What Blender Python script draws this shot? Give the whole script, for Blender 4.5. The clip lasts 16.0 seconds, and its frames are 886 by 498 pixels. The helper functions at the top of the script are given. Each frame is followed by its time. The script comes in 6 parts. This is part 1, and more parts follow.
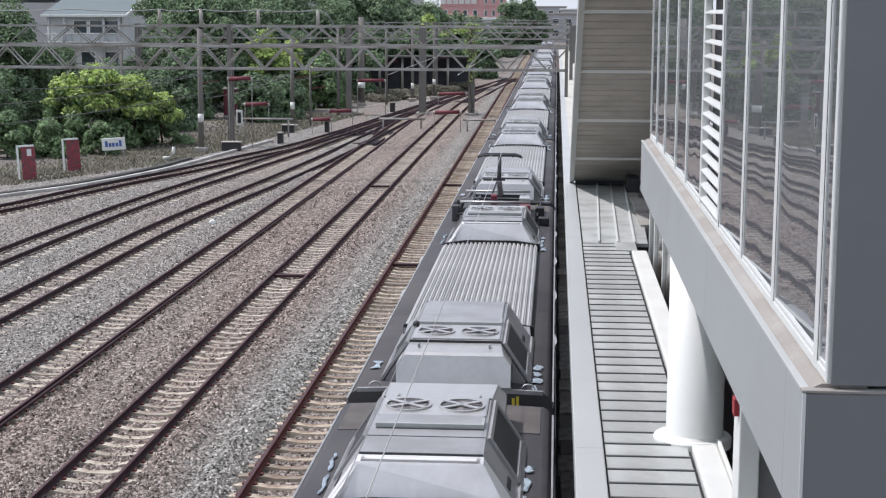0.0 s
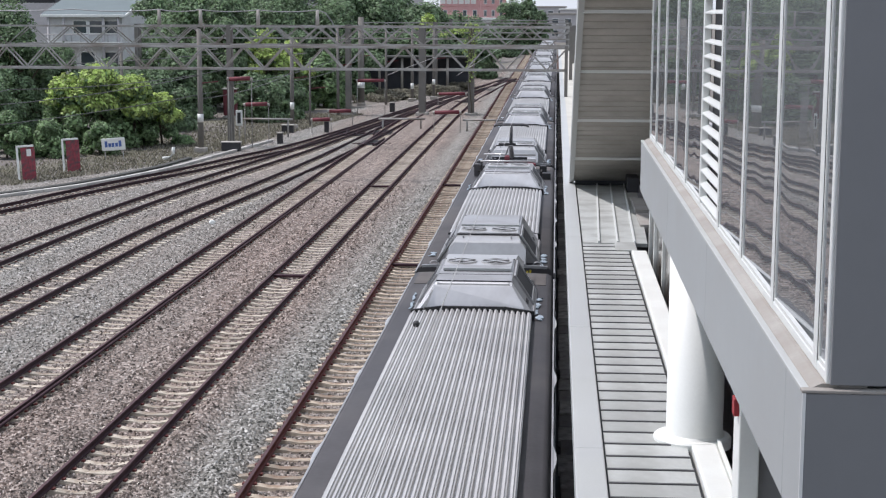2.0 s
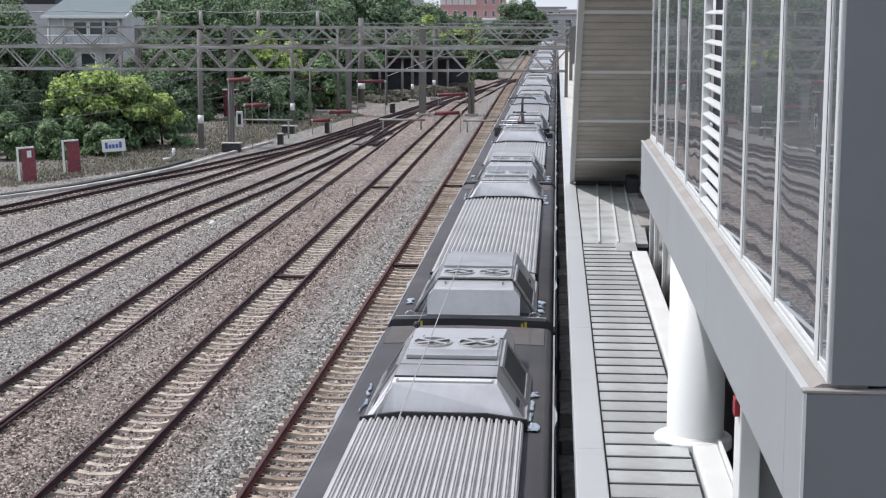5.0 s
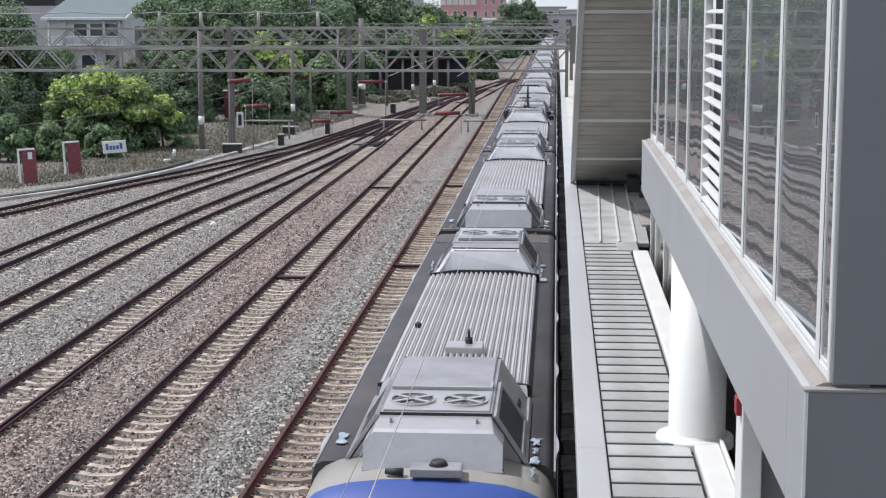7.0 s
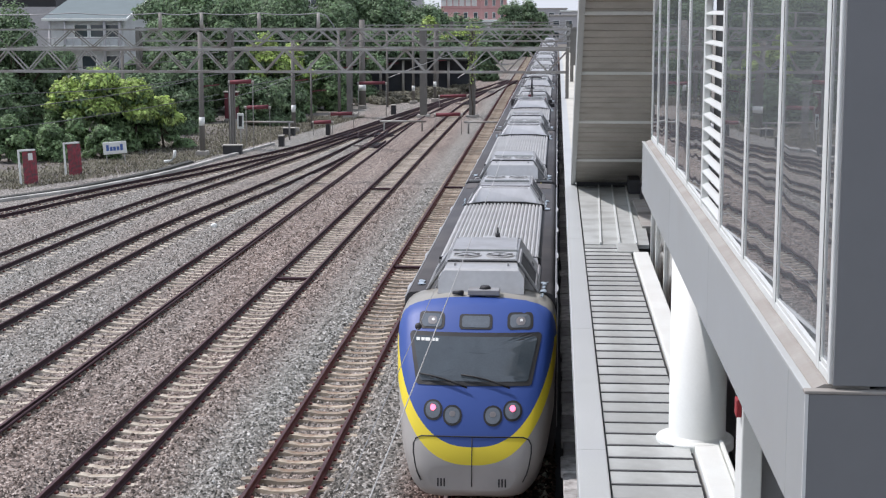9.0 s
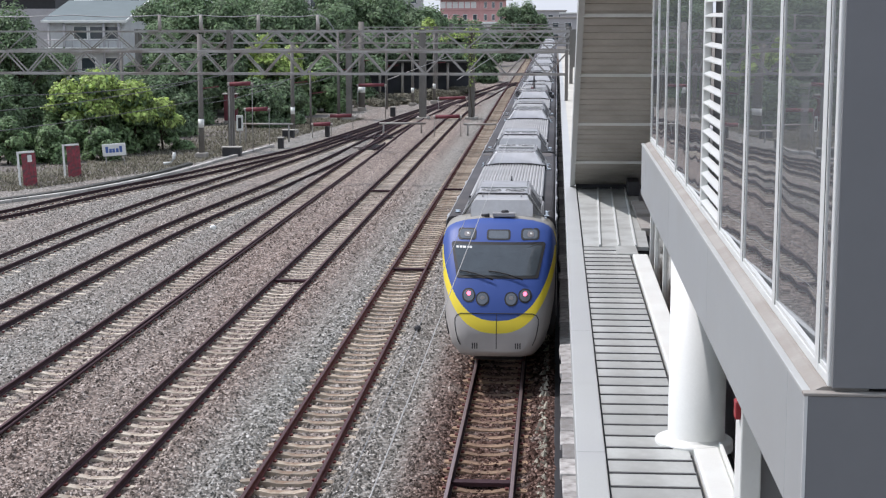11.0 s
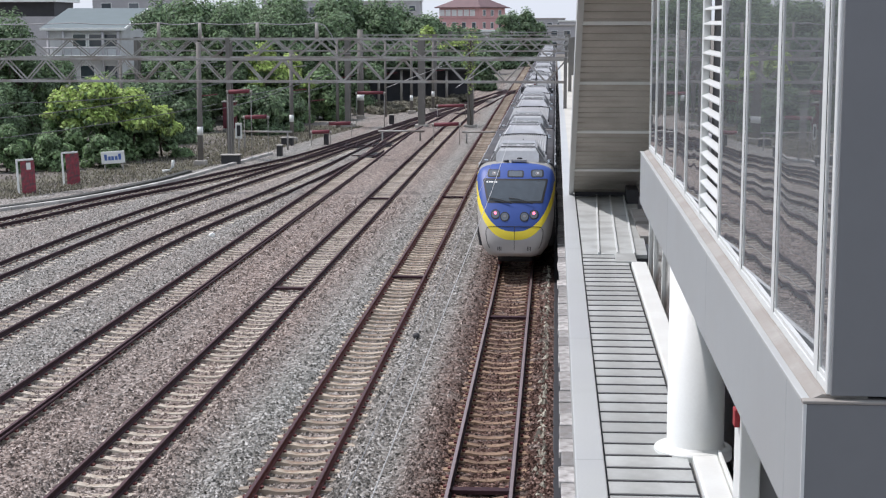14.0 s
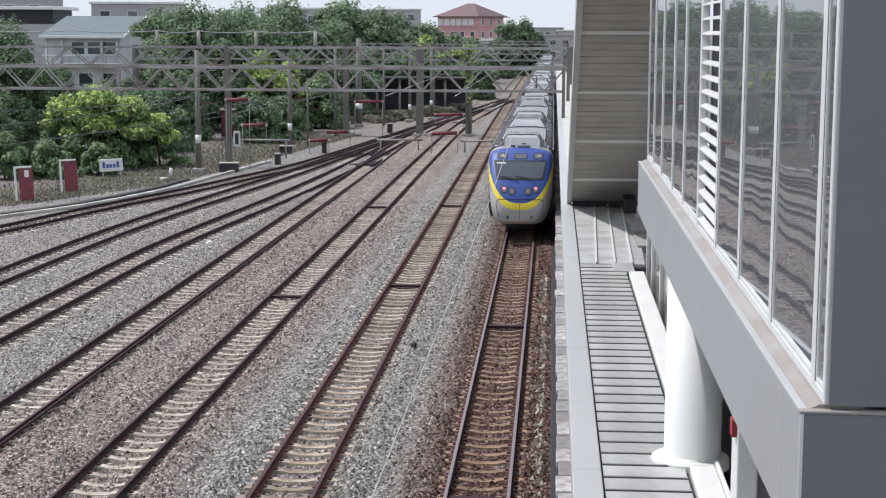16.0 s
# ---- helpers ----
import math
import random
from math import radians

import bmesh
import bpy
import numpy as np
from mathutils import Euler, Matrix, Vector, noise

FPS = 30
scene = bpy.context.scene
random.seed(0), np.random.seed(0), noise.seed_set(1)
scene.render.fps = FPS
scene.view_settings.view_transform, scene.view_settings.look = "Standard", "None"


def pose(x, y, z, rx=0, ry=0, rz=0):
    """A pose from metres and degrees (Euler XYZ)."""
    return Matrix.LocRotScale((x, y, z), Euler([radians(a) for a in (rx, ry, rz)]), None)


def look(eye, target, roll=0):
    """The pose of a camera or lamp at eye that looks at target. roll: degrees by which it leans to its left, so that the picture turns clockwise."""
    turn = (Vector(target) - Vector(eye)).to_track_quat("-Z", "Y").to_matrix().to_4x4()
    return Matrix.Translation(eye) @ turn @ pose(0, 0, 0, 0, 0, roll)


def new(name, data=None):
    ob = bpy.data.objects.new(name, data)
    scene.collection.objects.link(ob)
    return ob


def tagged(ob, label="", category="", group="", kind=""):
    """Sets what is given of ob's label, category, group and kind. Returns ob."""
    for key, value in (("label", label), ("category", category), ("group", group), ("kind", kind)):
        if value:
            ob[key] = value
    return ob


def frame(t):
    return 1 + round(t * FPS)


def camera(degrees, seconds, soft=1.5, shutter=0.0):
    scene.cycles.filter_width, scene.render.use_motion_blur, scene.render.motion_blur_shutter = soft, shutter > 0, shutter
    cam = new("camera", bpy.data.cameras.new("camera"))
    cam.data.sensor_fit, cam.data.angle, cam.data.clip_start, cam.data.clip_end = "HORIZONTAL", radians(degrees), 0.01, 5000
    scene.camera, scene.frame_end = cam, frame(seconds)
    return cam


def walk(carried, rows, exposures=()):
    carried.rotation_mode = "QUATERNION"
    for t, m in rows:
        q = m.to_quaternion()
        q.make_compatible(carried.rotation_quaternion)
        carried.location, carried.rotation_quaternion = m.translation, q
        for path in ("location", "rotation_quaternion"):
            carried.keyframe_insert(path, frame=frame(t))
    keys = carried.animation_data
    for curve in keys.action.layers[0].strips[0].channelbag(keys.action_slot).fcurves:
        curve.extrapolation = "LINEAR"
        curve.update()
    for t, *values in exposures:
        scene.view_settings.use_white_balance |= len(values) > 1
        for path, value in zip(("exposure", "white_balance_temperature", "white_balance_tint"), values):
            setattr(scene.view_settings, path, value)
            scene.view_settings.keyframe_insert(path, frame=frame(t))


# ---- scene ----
EYE = 8.28

cam = camera(31.5, 16.0, soft=1.2)


def aim(turn, tilt, roll):
    """The camera's pose: turn to the left of the tracks, tilt down and roll, in degrees."""
    return Matrix.Translation((0, 0, EYE)) @ pose(0, 0, 0, 0, 0, turn) @ pose(0, 0, 0, 90 - tilt) @ pose(0, 0, 0, 0, 0, roll)


walk(cam, [
    (0, aim(4.076, 8.672, 0.217)),
    (0.5, aim(4.065, 8.711, 0.263)),
    (1, aim(4.067, 8.670, 0.194)),
    (1.5, aim(4.069, 8.643, 0.156)),
    (2, aim(4.067, 8.670, 0.194)),
    (2.5, aim(4.040, 8.650, 0.269)),
    (3, aim(4.041, 8.604, 0.204)),
    (3.5, aim(4.061, 8.617, 0.157)),
    (4, aim(4.067, 8.638, 0.194)),
    (6.5, aim(4.123, 8.639, -0.093)),
    (7, aim(4.123, 8.637, -0.103)),
    (7.5, aim(4.118, 8.639, -0.087)),
    (8, aim(4.123, 8.620, -0.076)),
    (8.5, aim(4.125, 8.628, -0.042)),
    (9, aim(4.134, 8.589, -0.051)),
    (11.5, aim(4.095, 8.459, -0.012)),
    (12, aim(4.090, 8.388, 0.010)),
    (12.5, aim(4.071, 8.352, 0.037)),
    (13, aim(4.058, 8.185, 0.100)),
    (13.5, aim(4.037, 8.193, 0.008)),
    (14, aim(4.063, 8.234, -0.008)),
    (14.5, aim(4.093, 8.248, -0.000)),
    (15, aim(4.098, 8.203, 0.150)),
    (15.5, aim(4.033, 8.028, 0.076)),
    (16, aim(3.981, 7.910, 0.205)),
], exposures=[(0, 0.23, 6180, 17.6), (16, 0.23, 6180, 17.6)])

# ---- world and light ----
SUN_FROM = Vector((-0.62, 0.12, 1.0)).normalized()
world = bpy.data.worlds.new("sky")
scene.world = world
world.use_nodes = True
wn = world.node_tree
sky = wn.nodes.new("ShaderNodeTexSky")
sky.sky_type = "NISHITA"
sky.sun_disc = False
sky.sun_elevation = math.asin(SUN_FROM.z)
sky.sun_rotation = math.atan2(SUN_FROM.x, SUN_FROM.y)
sky.air_density, sky.dust_density, sky.ozone_density = 1.0, 0.3, 1.0
wn.nodes["Background"].inputs["Strength"].default_value = 0.115
haze = wn.nodes.new("ShaderNodeMix")
haze.data_type = "RGBA"
haze.inputs[0].default_value = 0.85
haze.inputs[7].default_value = (5.5, 6.1, 6.65, 1)
wn.links.new(sky.outputs[0], haze.inputs[6])
wn.links.new(haze.outputs[2], wn.nodes["Background"].inputs["Color"])
sun = new("sun", bpy.data.lights.new("sun", "SUN"))
sun.data.energy, sun.data.angle, sun.data.color = 3.1, radians(1.5), (1.0, 0.96, 0.91)
sun.matrix_world = look(SUN_FROM * 50, (0, 0, 0))


# ---- materials ----
def mat(name, color, rough=0.6, metal=0.0, vary=0.15, scale=3.0, fine=40.0, bump=0.0, bump_scale=60.0, stain=None, stain_amount=0.0,
        stain_scale=0.6, per_object=0.0, per_island=0.0, spec=0.5):
    """A surface with colour variation at two scales, optional stains of another colour, and fine relief."""
    m = bpy.data.materials.new(name)
    m.use_nodes = True
    nt = m.node_tree
    b = nt.nodes["Principled BSDF"]
    b.inputs["Roughness"].default_value, b.inputs["Metallic"].default_value = rough, metal
    b.inputs["Specular IOR Level"].default_value = spec
    co = nt.nodes.new("ShaderNodeTexCoord").outputs["Object"]

    def noise_node(s, detail=4.0):
        n = nt.nodes.new("ShaderNodeTexNoise")
        n.inputs["Scale"].default_value, n.inputs["Detail"].default_value = s, detail
        nt.links.new(co, n.inputs["Vector"])
        return n.outputs["Fac"]

    def calc(op, a, c):
        n = nt.nodes.new("ShaderNodeMath")
        n.operation = op
        for k, v in enumerate((a, c)):
            if isinstance(v, (int, float)):
                n.inputs[k].default_value = v
            else:
                nt.links.new(v, n.inputs[k])
        return n.outputs[0]

    total = calc("ADD", calc("MULTIPLY", noise_node(scale), 0.6), calc("MULTIPLY", noise_node(fine, 3.0), 0.4))
    if per_object:
        r = nt.nodes.new("ShaderNodeObjectInfo").outputs["Random"]
        total = calc("ADD", total, calc("MULTIPLY", calc("SUBTRACT", r, 0.5), per_object))
    if per_island:
        r = nt.nodes.new("ShaderNodeNewGeometry").outputs["Random Per Island"]
        total = calc("ADD", total, calc("MULTIPLY", calc("SUBTRACT", r, 0.5), per_island))
    ramp = nt.nodes.new("ShaderNodeValToRGB")
    ramp.color_ramp.elements[0].position, ramp.color_ramp.elements[1].position = 0.25, 0.75
    ramp.color_ramp.elements[0].color = (*[c * (1 - vary) for c in color], 1)
    ramp.color_ramp.elements[1].color = (*[min(1, c * (1 + vary)) for c in color], 1)
    nt.links.new(total, ramp.inputs[0])
    out = ramp.outputs[0]
    if stain:
        mix = nt.nodes.new("ShaderNodeMix")
        mix.data_type = "RGBA"
        sr = nt.nodes.new("ShaderNodeMapRange")
        sr.inputs[1].default_value, sr.inputs[2].default_value = 0.45, 0.65
        sr.inputs[4].default_value = stain_amount
        nt.links.new(noise_node(stain_scale, 6.0), sr.inputs[0])
        nt.links.new(sr.outputs[0], mix.inputs[0])
        nt.links.new(out, mix.inputs[6])
        mix.inputs[7].default_value = (*stain, 1)
        out = mix.outputs[2]
    nt.links.new(out, b.inputs["Base Color"])
    if bump:
        bn = nt.nodes.new("ShaderNodeBump")
        bn.inputs["Strength"].default_value, bn.inputs["Distance"].default_value = bump, 0.02
        nt.links.new(noise_node(bump_scale, 3.0), bn.inputs["Height"])
        nt.links.new(bn.outputs[0], b.inputs["Normal"])
    return m


def ballast_mat(name, loose=False):
    """Crushed stone: every stone its own tone, in grey and brown strips along the tracks, rusty beside the platform."""
    m = bpy.data.materials.new(name)
    m.use_nodes = True
    nt = m.node_tree
    b = nt.nodes["Principled BSDF"]
    b.inputs["Roughness"].default_value = 0.95
    b.inputs["Specular IOR Level"].default_value = 0.2
    co = nt.nodes.new("ShaderNodeTexCoord").outputs["Object"]

    def node(kind, **values):
        n = nt.nodes.new(kind)
        nt.links.new(co, n.inputs["Vector"])
        for k, v in values.items():
            n.inputs[k].default_value = v
        return n

    def ramp(src, stops, scale=1.0):
        r = nt.nodes.new("ShaderNodeValToRGB")
        while len(r.color_ramp.elements) < len(stops):
            r.color_ramp.elements.new(0.5)
        for e, (p, c) in zip(r.color_ramp.elements, stops):
            e.position, e.color = p, (*[v * scale for v in c], 1)
        nt.links.new(src, r.inputs[0])
        return r.outputs[0]

    def mix(f, a, c, mode="MIX"):
        n = nt.nodes.new("ShaderNodeMix")
        n.data_type, n.blend_type = "RGBA", mode
        if isinstance(f, float):
            n.inputs[0].default_value = f
        else:
            nt.links.new(f, n.inputs[0])
        nt.links.new(a, n.inputs[6])
        nt.links.new(c, n.inputs[7])
        return n.outputs[2]

    cells = node("ShaderNodeTexVoronoi", Scale=12.5)
    sep = nt.nodes.new("ShaderNodeSeparateColor")
    nt.links.new(cells.outputs["Color"], sep.inputs[0])
    tone = [sep.outputs[k] for k in (0, 1, 2)]
    gain = 1.0
    if loose:
        tone = [nt.nodes.new("ShaderNodeNewGeometry").outputs["Random Per Island"]] * 3
        gain = 1.3
    brown = ramp(tone[0], [(0.0, (0.055, 0.045, 0.038)), (0.35, (0.18, 0.143, 0.121)), (0.75, (0.32, 0.256, 0.217)), (1.0, (0.52, 0.45, 0.4))], gain)
    grey = ramp(tone[1], [(0.0, (0.07, 0.071, 0.063)), (0.35, (0.19, 0.188, 0.166)), (0.75, (0.31, 0.305, 0.276)), (1.0, (0.56, 0.55, 0.515))], gain)
    big = node("ShaderNodeTexNoise", Scale=0.35, Detail=5.0)
    band = node("ShaderNodeTexNoise", Scale=1.6, Detail=4.0)
    # drifts lie along the tracks: stretch the drift noise
    mp = nt.nodes.new("ShaderNodeMapping")
    mp.inputs["Scale"].default_value = (1.4, 0.12, 1.0)
    nt.links.new(co, mp.inputs[0])
    nt.links.new(mp.outputs[0], big.inputs["Vector"])
    # how grey the stone is from the outer tracks (-22 m) to the platform (0 m)
    xyz = nt.nodes.new("ShaderNodeSeparateXYZ")
    nt.links.new(co, xyz.inputs[0])
    across = nt.nodes.new("ShaderNodeMapRange")
    across.inputs[1].default_value, across.inputs[2].default_value = -22.0, 0.0
    nt.links.new(xyz.outputs[0], across.inputs[0])
    strips = [(-22, 0.7), (-17, 0.7), (-15, 0.45), (-13.6, 0.8), (-12.6, 0.65), (-11.6, 0.25), (-9.6, 0.18), (-8.3, 0.3), (-7.2, 0.25), (-6.4, 0.75), (-5.7, 0.9), (-4.8, 0.4), (-3.9, 0.75), (-3.0, 0.85), (-2.4, 0.4)]
    strip = ramp(across.outputs[0], [((x + 22) / 22, (g, g, g)) for x, g in strips])
    drift = nt.nodes.new("ShaderNodeMath")
    drift.operation = "ADD"
    nt.links.new(strip, drift.inputs[0])
    nt.links.new(big.outputs["Fac"], drift.inputs[1])
    f = nt.nodes.new("ShaderNodeMapRange")
    f.inputs[1].default_value, f.inputs[2].default_value = 0.62, 1.5
    nt.links.new(drift.outputs[0], f.inputs[0])
    col = mix(f.outputs[0], brown, grey)
    # rust and oil fall beside the running track
    near = nt.nodes.new("ShaderNodeMapRange")
    near.inputs[1].default_value, near.inputs[2].default_value = -3.1, -2.0
    nt.links.new(xyz.outputs[0], near.inputs[0])
    wob = nt.nodes.new("ShaderNodeMath")
    wob.operation = "MULTIPLY"
    nt.links.new(near.outputs[0], wob.inputs[0])
    wr = nt.nodes.new("ShaderNodeMapRange")
    wr.inputs[1].default_value, wr.inputs[2].default_value = 0.2, 0.45
    nt.links.new(band.outputs["Fac"], wr.inputs[0])
    nt.links.new(wr.outputs[0], wob.inputs[1])
    rust = ramp(tone[2], [(0.0, (0.028, 0.017, 0.013)), (0.6, (0.1, 0.058, 0.045)), (1.0, (0.28, 0.19, 0.155))], gain)
    col = mix(wob.outputs[0], col, rust)
    nt.links.new(col, b.inputs["Base Color"])
    bn = nt.nodes.new("ShaderNodeBump")
    bn.inputs["Strength"].default_value, bn.inputs["Distance"].default_value = 1.0, 0.06
    bn.invert = True
    nt.links.new(cells.outputs["Distance"], bn.inputs["Height"])
    nt.links.new(bn.outputs[0], b.inputs["Normal"])
    return m


BALLAST = ballast_mat("ballast")
BALLAST_STONE = ballast_mat("loose_ballast", loose=True)
EARTH = mat("earth", (0.16, 0.143, 0.128), 0.95, vary=0.4, scale=0.6, fine=9, bump=0.8, bump_scale=6, stain=(0.15, 0.15, 0.09), stain_amount=0.6, stain_scale=0.15)
RUST_MID = mat("maroon_rail_steel", (0.042, 0.017, 0.022), 0.85, 0.1, vary=0.4, scale=2, fine=30, bump=0.2)
# rusty steel darkened further for the rails' shaded sides
RUST_DARK = mat("shaded_rust_rail_steel", (0.034, 0.016, 0.02), 0.85, 0.1, vary=0.4, scale=2, fine=30, bump=0.2)
RUST = mat("rusty_steel", (0.13, 0.036, 0.03), 0.8, 0.1, vary=0.4, scale=2, fine=30, bump=0.2)
RAILTOP = mat("worn_rail_top", (0.08, 0.038, 0.04), 0.65, 0.2, vary=0.3, scale=1.5)
RAILTOP_BRIGHT = mat("polished_rail_top", (0.38, 0.29, 0.28), 0.42, 0.8, vary=0.15, scale=1.5)
SLEEPER = mat("concrete_sleeper", (0.48, 0.43, 0.35), 0.9, vary=0.3, scale=5, fine=40, bump=0.4, per_object=0.5, stain=(0.22, 0.15, 0.1), stain_amount=0.6, stain_scale=4)
SLEEPER_B = mat("ochre_sleeper", (0.42, 0.36, 0.28), 0.9, vary=0.35, scale=5, fine=40, bump=0.4, per_object=0.7, stain=(0.22, 0.14, 0.09), stain_amount=0.8, stain_scale=4)
SLEEPER_A = mat("rust_stained_sleeper", (0.34, 0.235, 0.15), 0.9, vary=0.35, scale=5, fine=40, bump=0.4, per_object=0.5, stain=(0.12, 0.07, 0.05), stain_amount=0.8, stain_scale=3)
PANEL = mat("silver_grey_panel", (0.385, 0.408, 0.405), 0.45, 0.1, vary=0.04, scale=0.8, fine=8, stain=(0.35, 0.36, 0.35), stain_amount=0.5)
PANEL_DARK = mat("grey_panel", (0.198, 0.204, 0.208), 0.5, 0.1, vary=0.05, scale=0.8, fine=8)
LEDGE = mat("dusty_ledge", (0.33, 0.315, 0.285), 0.8, vary=0.15, scale=3, stain=(0.26, 0.235, 0.205), stain_amount=0.7, stain_scale=2)
WHITE = mat("white_paint", (0.77, 0.79, 0.745), 0.5, vary=0.05, scale=1.5, stain=(0.66, 0.65, 0.6), stain_amount=0.4, stain_scale=1.2)
ALU = mat("white_aluminium", (0.75, 0.77, 0.74), 0.4, 0.2, vary=0.05)
ROOF_GREY = mat("roof_sheet", (0.46, 0.475, 0.45), 0.5, 0.12, vary=0.16, scale=1.6, fine=14, stain=(0.33, 0.335, 0.31), stain_amount=0.7, stain_scale=1.8, per_object=0.5)
GUTTER = mat("gutter_sheet", (0.46, 0.475, 0.455), 0.5, 0.1, vary=0.08, scale=1.2, stain=(0.4, 0.41, 0.41), stain_amount=0.5)
STAIR = mat("stair_roof_sheet", (0.42, 0.4, 0.35), 0.6, 0.1, vary=0.12, scale=1.5, fine=14, stain=(0.33, 0.31, 0.265), stain_amount=0.7, stain_scale=1.4)
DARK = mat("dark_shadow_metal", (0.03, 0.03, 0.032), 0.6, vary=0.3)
BLACK = mat("black_rubber", (0.02, 0.02, 0.02), 0.6, vary=0.2)
CONCRETE = mat("concrete", (0.4, 0.38, 0.34), 0.9, vary=0.2, scale=2, fine=20, bump=0.3, stain=(0.25, 0.23, 0.2), stain_amount=0.6)
STONE = mat("platform_edge_stone", (0.43, 0.42, 0.4), 0.85, vary=0.4, scale=5, fine=18, bump=0.9, bump_scale=22, stain=(0.2, 0.185, 0.165), stain_amount=0.8, stain_scale=4.5, per_object=0.6)
STEELWORK = mat("weathered_steelwork", (0.35, 0.345, 0.32), 0.7, 0.1, vary=0.3, scale=1.5, stain=(0.17, 0.13, 0.1), stain_amount=0.65)
POLE = mat("concrete_pole", (0.165, 0.158, 0.14), 0.85, vary=0.2, scale=2, stain=(0.22, 0.2, 0.18), stain_amount=0.6)
ROOF_DARK = mat("grimy_train_roof", (0.05, 0.048, 0.051), 0.7, vary=0.25, scale=1.5, fine=15, stain=(0.085, 0.079, 0.076), stain_amount=0.6)
RIBBED = mat("ribbed_stainless_roof", (0.48, 0.475, 0.46), 0.5, 0.25, vary=0.14, scale=1.0, fine=18, stain=(0.38, 0.375, 0.365), stain_amount=0.6, stain_scale=0.9)
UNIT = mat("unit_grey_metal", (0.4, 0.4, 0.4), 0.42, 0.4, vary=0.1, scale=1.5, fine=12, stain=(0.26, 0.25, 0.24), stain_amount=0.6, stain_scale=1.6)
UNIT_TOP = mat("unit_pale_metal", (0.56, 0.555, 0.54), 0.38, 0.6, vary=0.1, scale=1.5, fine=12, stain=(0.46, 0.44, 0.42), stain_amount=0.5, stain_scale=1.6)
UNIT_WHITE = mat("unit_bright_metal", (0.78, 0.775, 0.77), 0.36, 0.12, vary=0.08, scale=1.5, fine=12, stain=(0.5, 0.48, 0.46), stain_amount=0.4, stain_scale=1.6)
GLASS_DARK = mat("cab_glass", (0.055, 0.07, 0.08), 0.06, vary=0.2, spec=1.0)
PINK = mat("pink_tiled_wall", (0.6, 0.34, 0.32), 0.8, vary=0.12, scale=0.5, fine=3)
GREYWALL = mat("grey_render_wall", (0.42, 0.41, 0.41), 0.85, vary=0.15, scale=0.5, fine=4)
SLATE = mat("slate_blue_roof", (0.13, 0.165, 0.165), 0.6, vary=0.12, scale=0.7, fine=5)
REDPAINT = mat("red_paint", (0.32, 0.03, 0.035), 0.6, vary=0.25, scale=4)
REDBROWN = mat("red_brown_paint", (0.16, 0.035, 0.045), 0.7, vary=0.3, scale=3)
YELLOW = mat("yellow_paint", (0.75, 0.6, 0.05), 0.6, vary=0.2, scale=8)
BLUETEXT = mat("blue_paint", (0.08, 0.15, 0.4), 0.6, vary=0.1)
BARK = mat("bark", (0.09, 0.07, 0.05), 0.95, vary=0.3, scale=3, bump=0.5, bump_scale=12)
CABLE = mat("cable", (0.3, 0.3, 0.3), 0.5, 0.5, vary=0.1)
LINE_CABLE = mat("weathered_cable", (0.16, 0.16, 0.155), 0.6, 0.2, vary=0.2)
COPPER = mat("pale_wire", (0.6, 0.58, 0.55), 0.4, 0.7, vary=0.1)


def leaf_mat(name, color, vary=0.5):
    m = mat(name, color, 0.6, vary=vary, scale=0.5, fine=3, per_island=0.9)
    nt = m.node_tree
    b = nt.nodes["Principled BSDF"]
    tr = nt.nodes.new("ShaderNodeBsdfTranslucent")
    link = b.inputs["Base Color"].links[0]
    nt.links.new(link.from_socket, tr.inputs["Color"])
    mx = nt.nodes.new("ShaderNodeMixShader")
    mx.inputs[0].default_value = 0.45
    nt.links.new(b.outputs[0], mx.inputs[1])
    nt.links.new(tr.outputs[0], mx.inputs[2])
    nt.links.new(mx.outputs[0], nt.nodes["Material Output"].inputs["Surface"])
    return m


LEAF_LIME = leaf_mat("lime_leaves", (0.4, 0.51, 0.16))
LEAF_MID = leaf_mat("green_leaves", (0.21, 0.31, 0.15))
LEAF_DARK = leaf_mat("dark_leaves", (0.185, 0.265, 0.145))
GRASS = leaf_mat("grass_blades", (0.2, 0.19, 0.14))


# ---- mesh helpers ----
def part(name, bm, material, parent=None, label="", smooth=False):
    """Link a bmesh as one mesh object, under a thing or a part."""
    me = bpy.data.meshes.new(name)
    bm.normal_update()
    bm.to_mesh(me)
    bm.free()
    for m in material if isinstance(material, (list, tuple)) else [material]:
        me.materials.append(m)
    if smooth:
        me.polygons.foreach_set("use_smooth", [True] * len(me.polygons))
    ob = new(name, me)
    ob.parent = parent
    if label:
        tagged(ob, label)
    return ob


def thing(name, at, label, category, group="", kind=""):
    ob = new(name)
    ob.location = at
    ob.empty_display_size = 0.2
    return tagged(ob, label, category, group, kind)


def quad_faces(bm, vs, faces, mi=0):
    for f in faces:
        bm.faces.new([vs[k] for k in f]).material_index = mi


def box(bm, x0, x1, y0, y1, z0, z1, mi=0):
    vs = [bm.verts.new((x, y, z)) for x in (x0, x1) for y in (y0, y1) for z in (z0, z1)]
    quad_faces(bm, vs, [(0, 1, 3, 2), (4, 6, 7, 5), (0, 4, 5, 1), (2, 3, 7, 6), (0, 2, 6, 4), (1, 5, 7, 3)], mi)


def soft_box(bm, x0, x1, y0, y1, z0, z1, r=0.02, mi=0):
    """A box with chamfered edges."""
    c = bmesh.new()
    box(c, x0, x1, y0, y1, z0, z1, mi)
    bmesh.ops.bevel(c, geom=list(c.edges), offset=r, segments=2, affect="EDGES", profile=0.5)
    join(bm, c, mi)


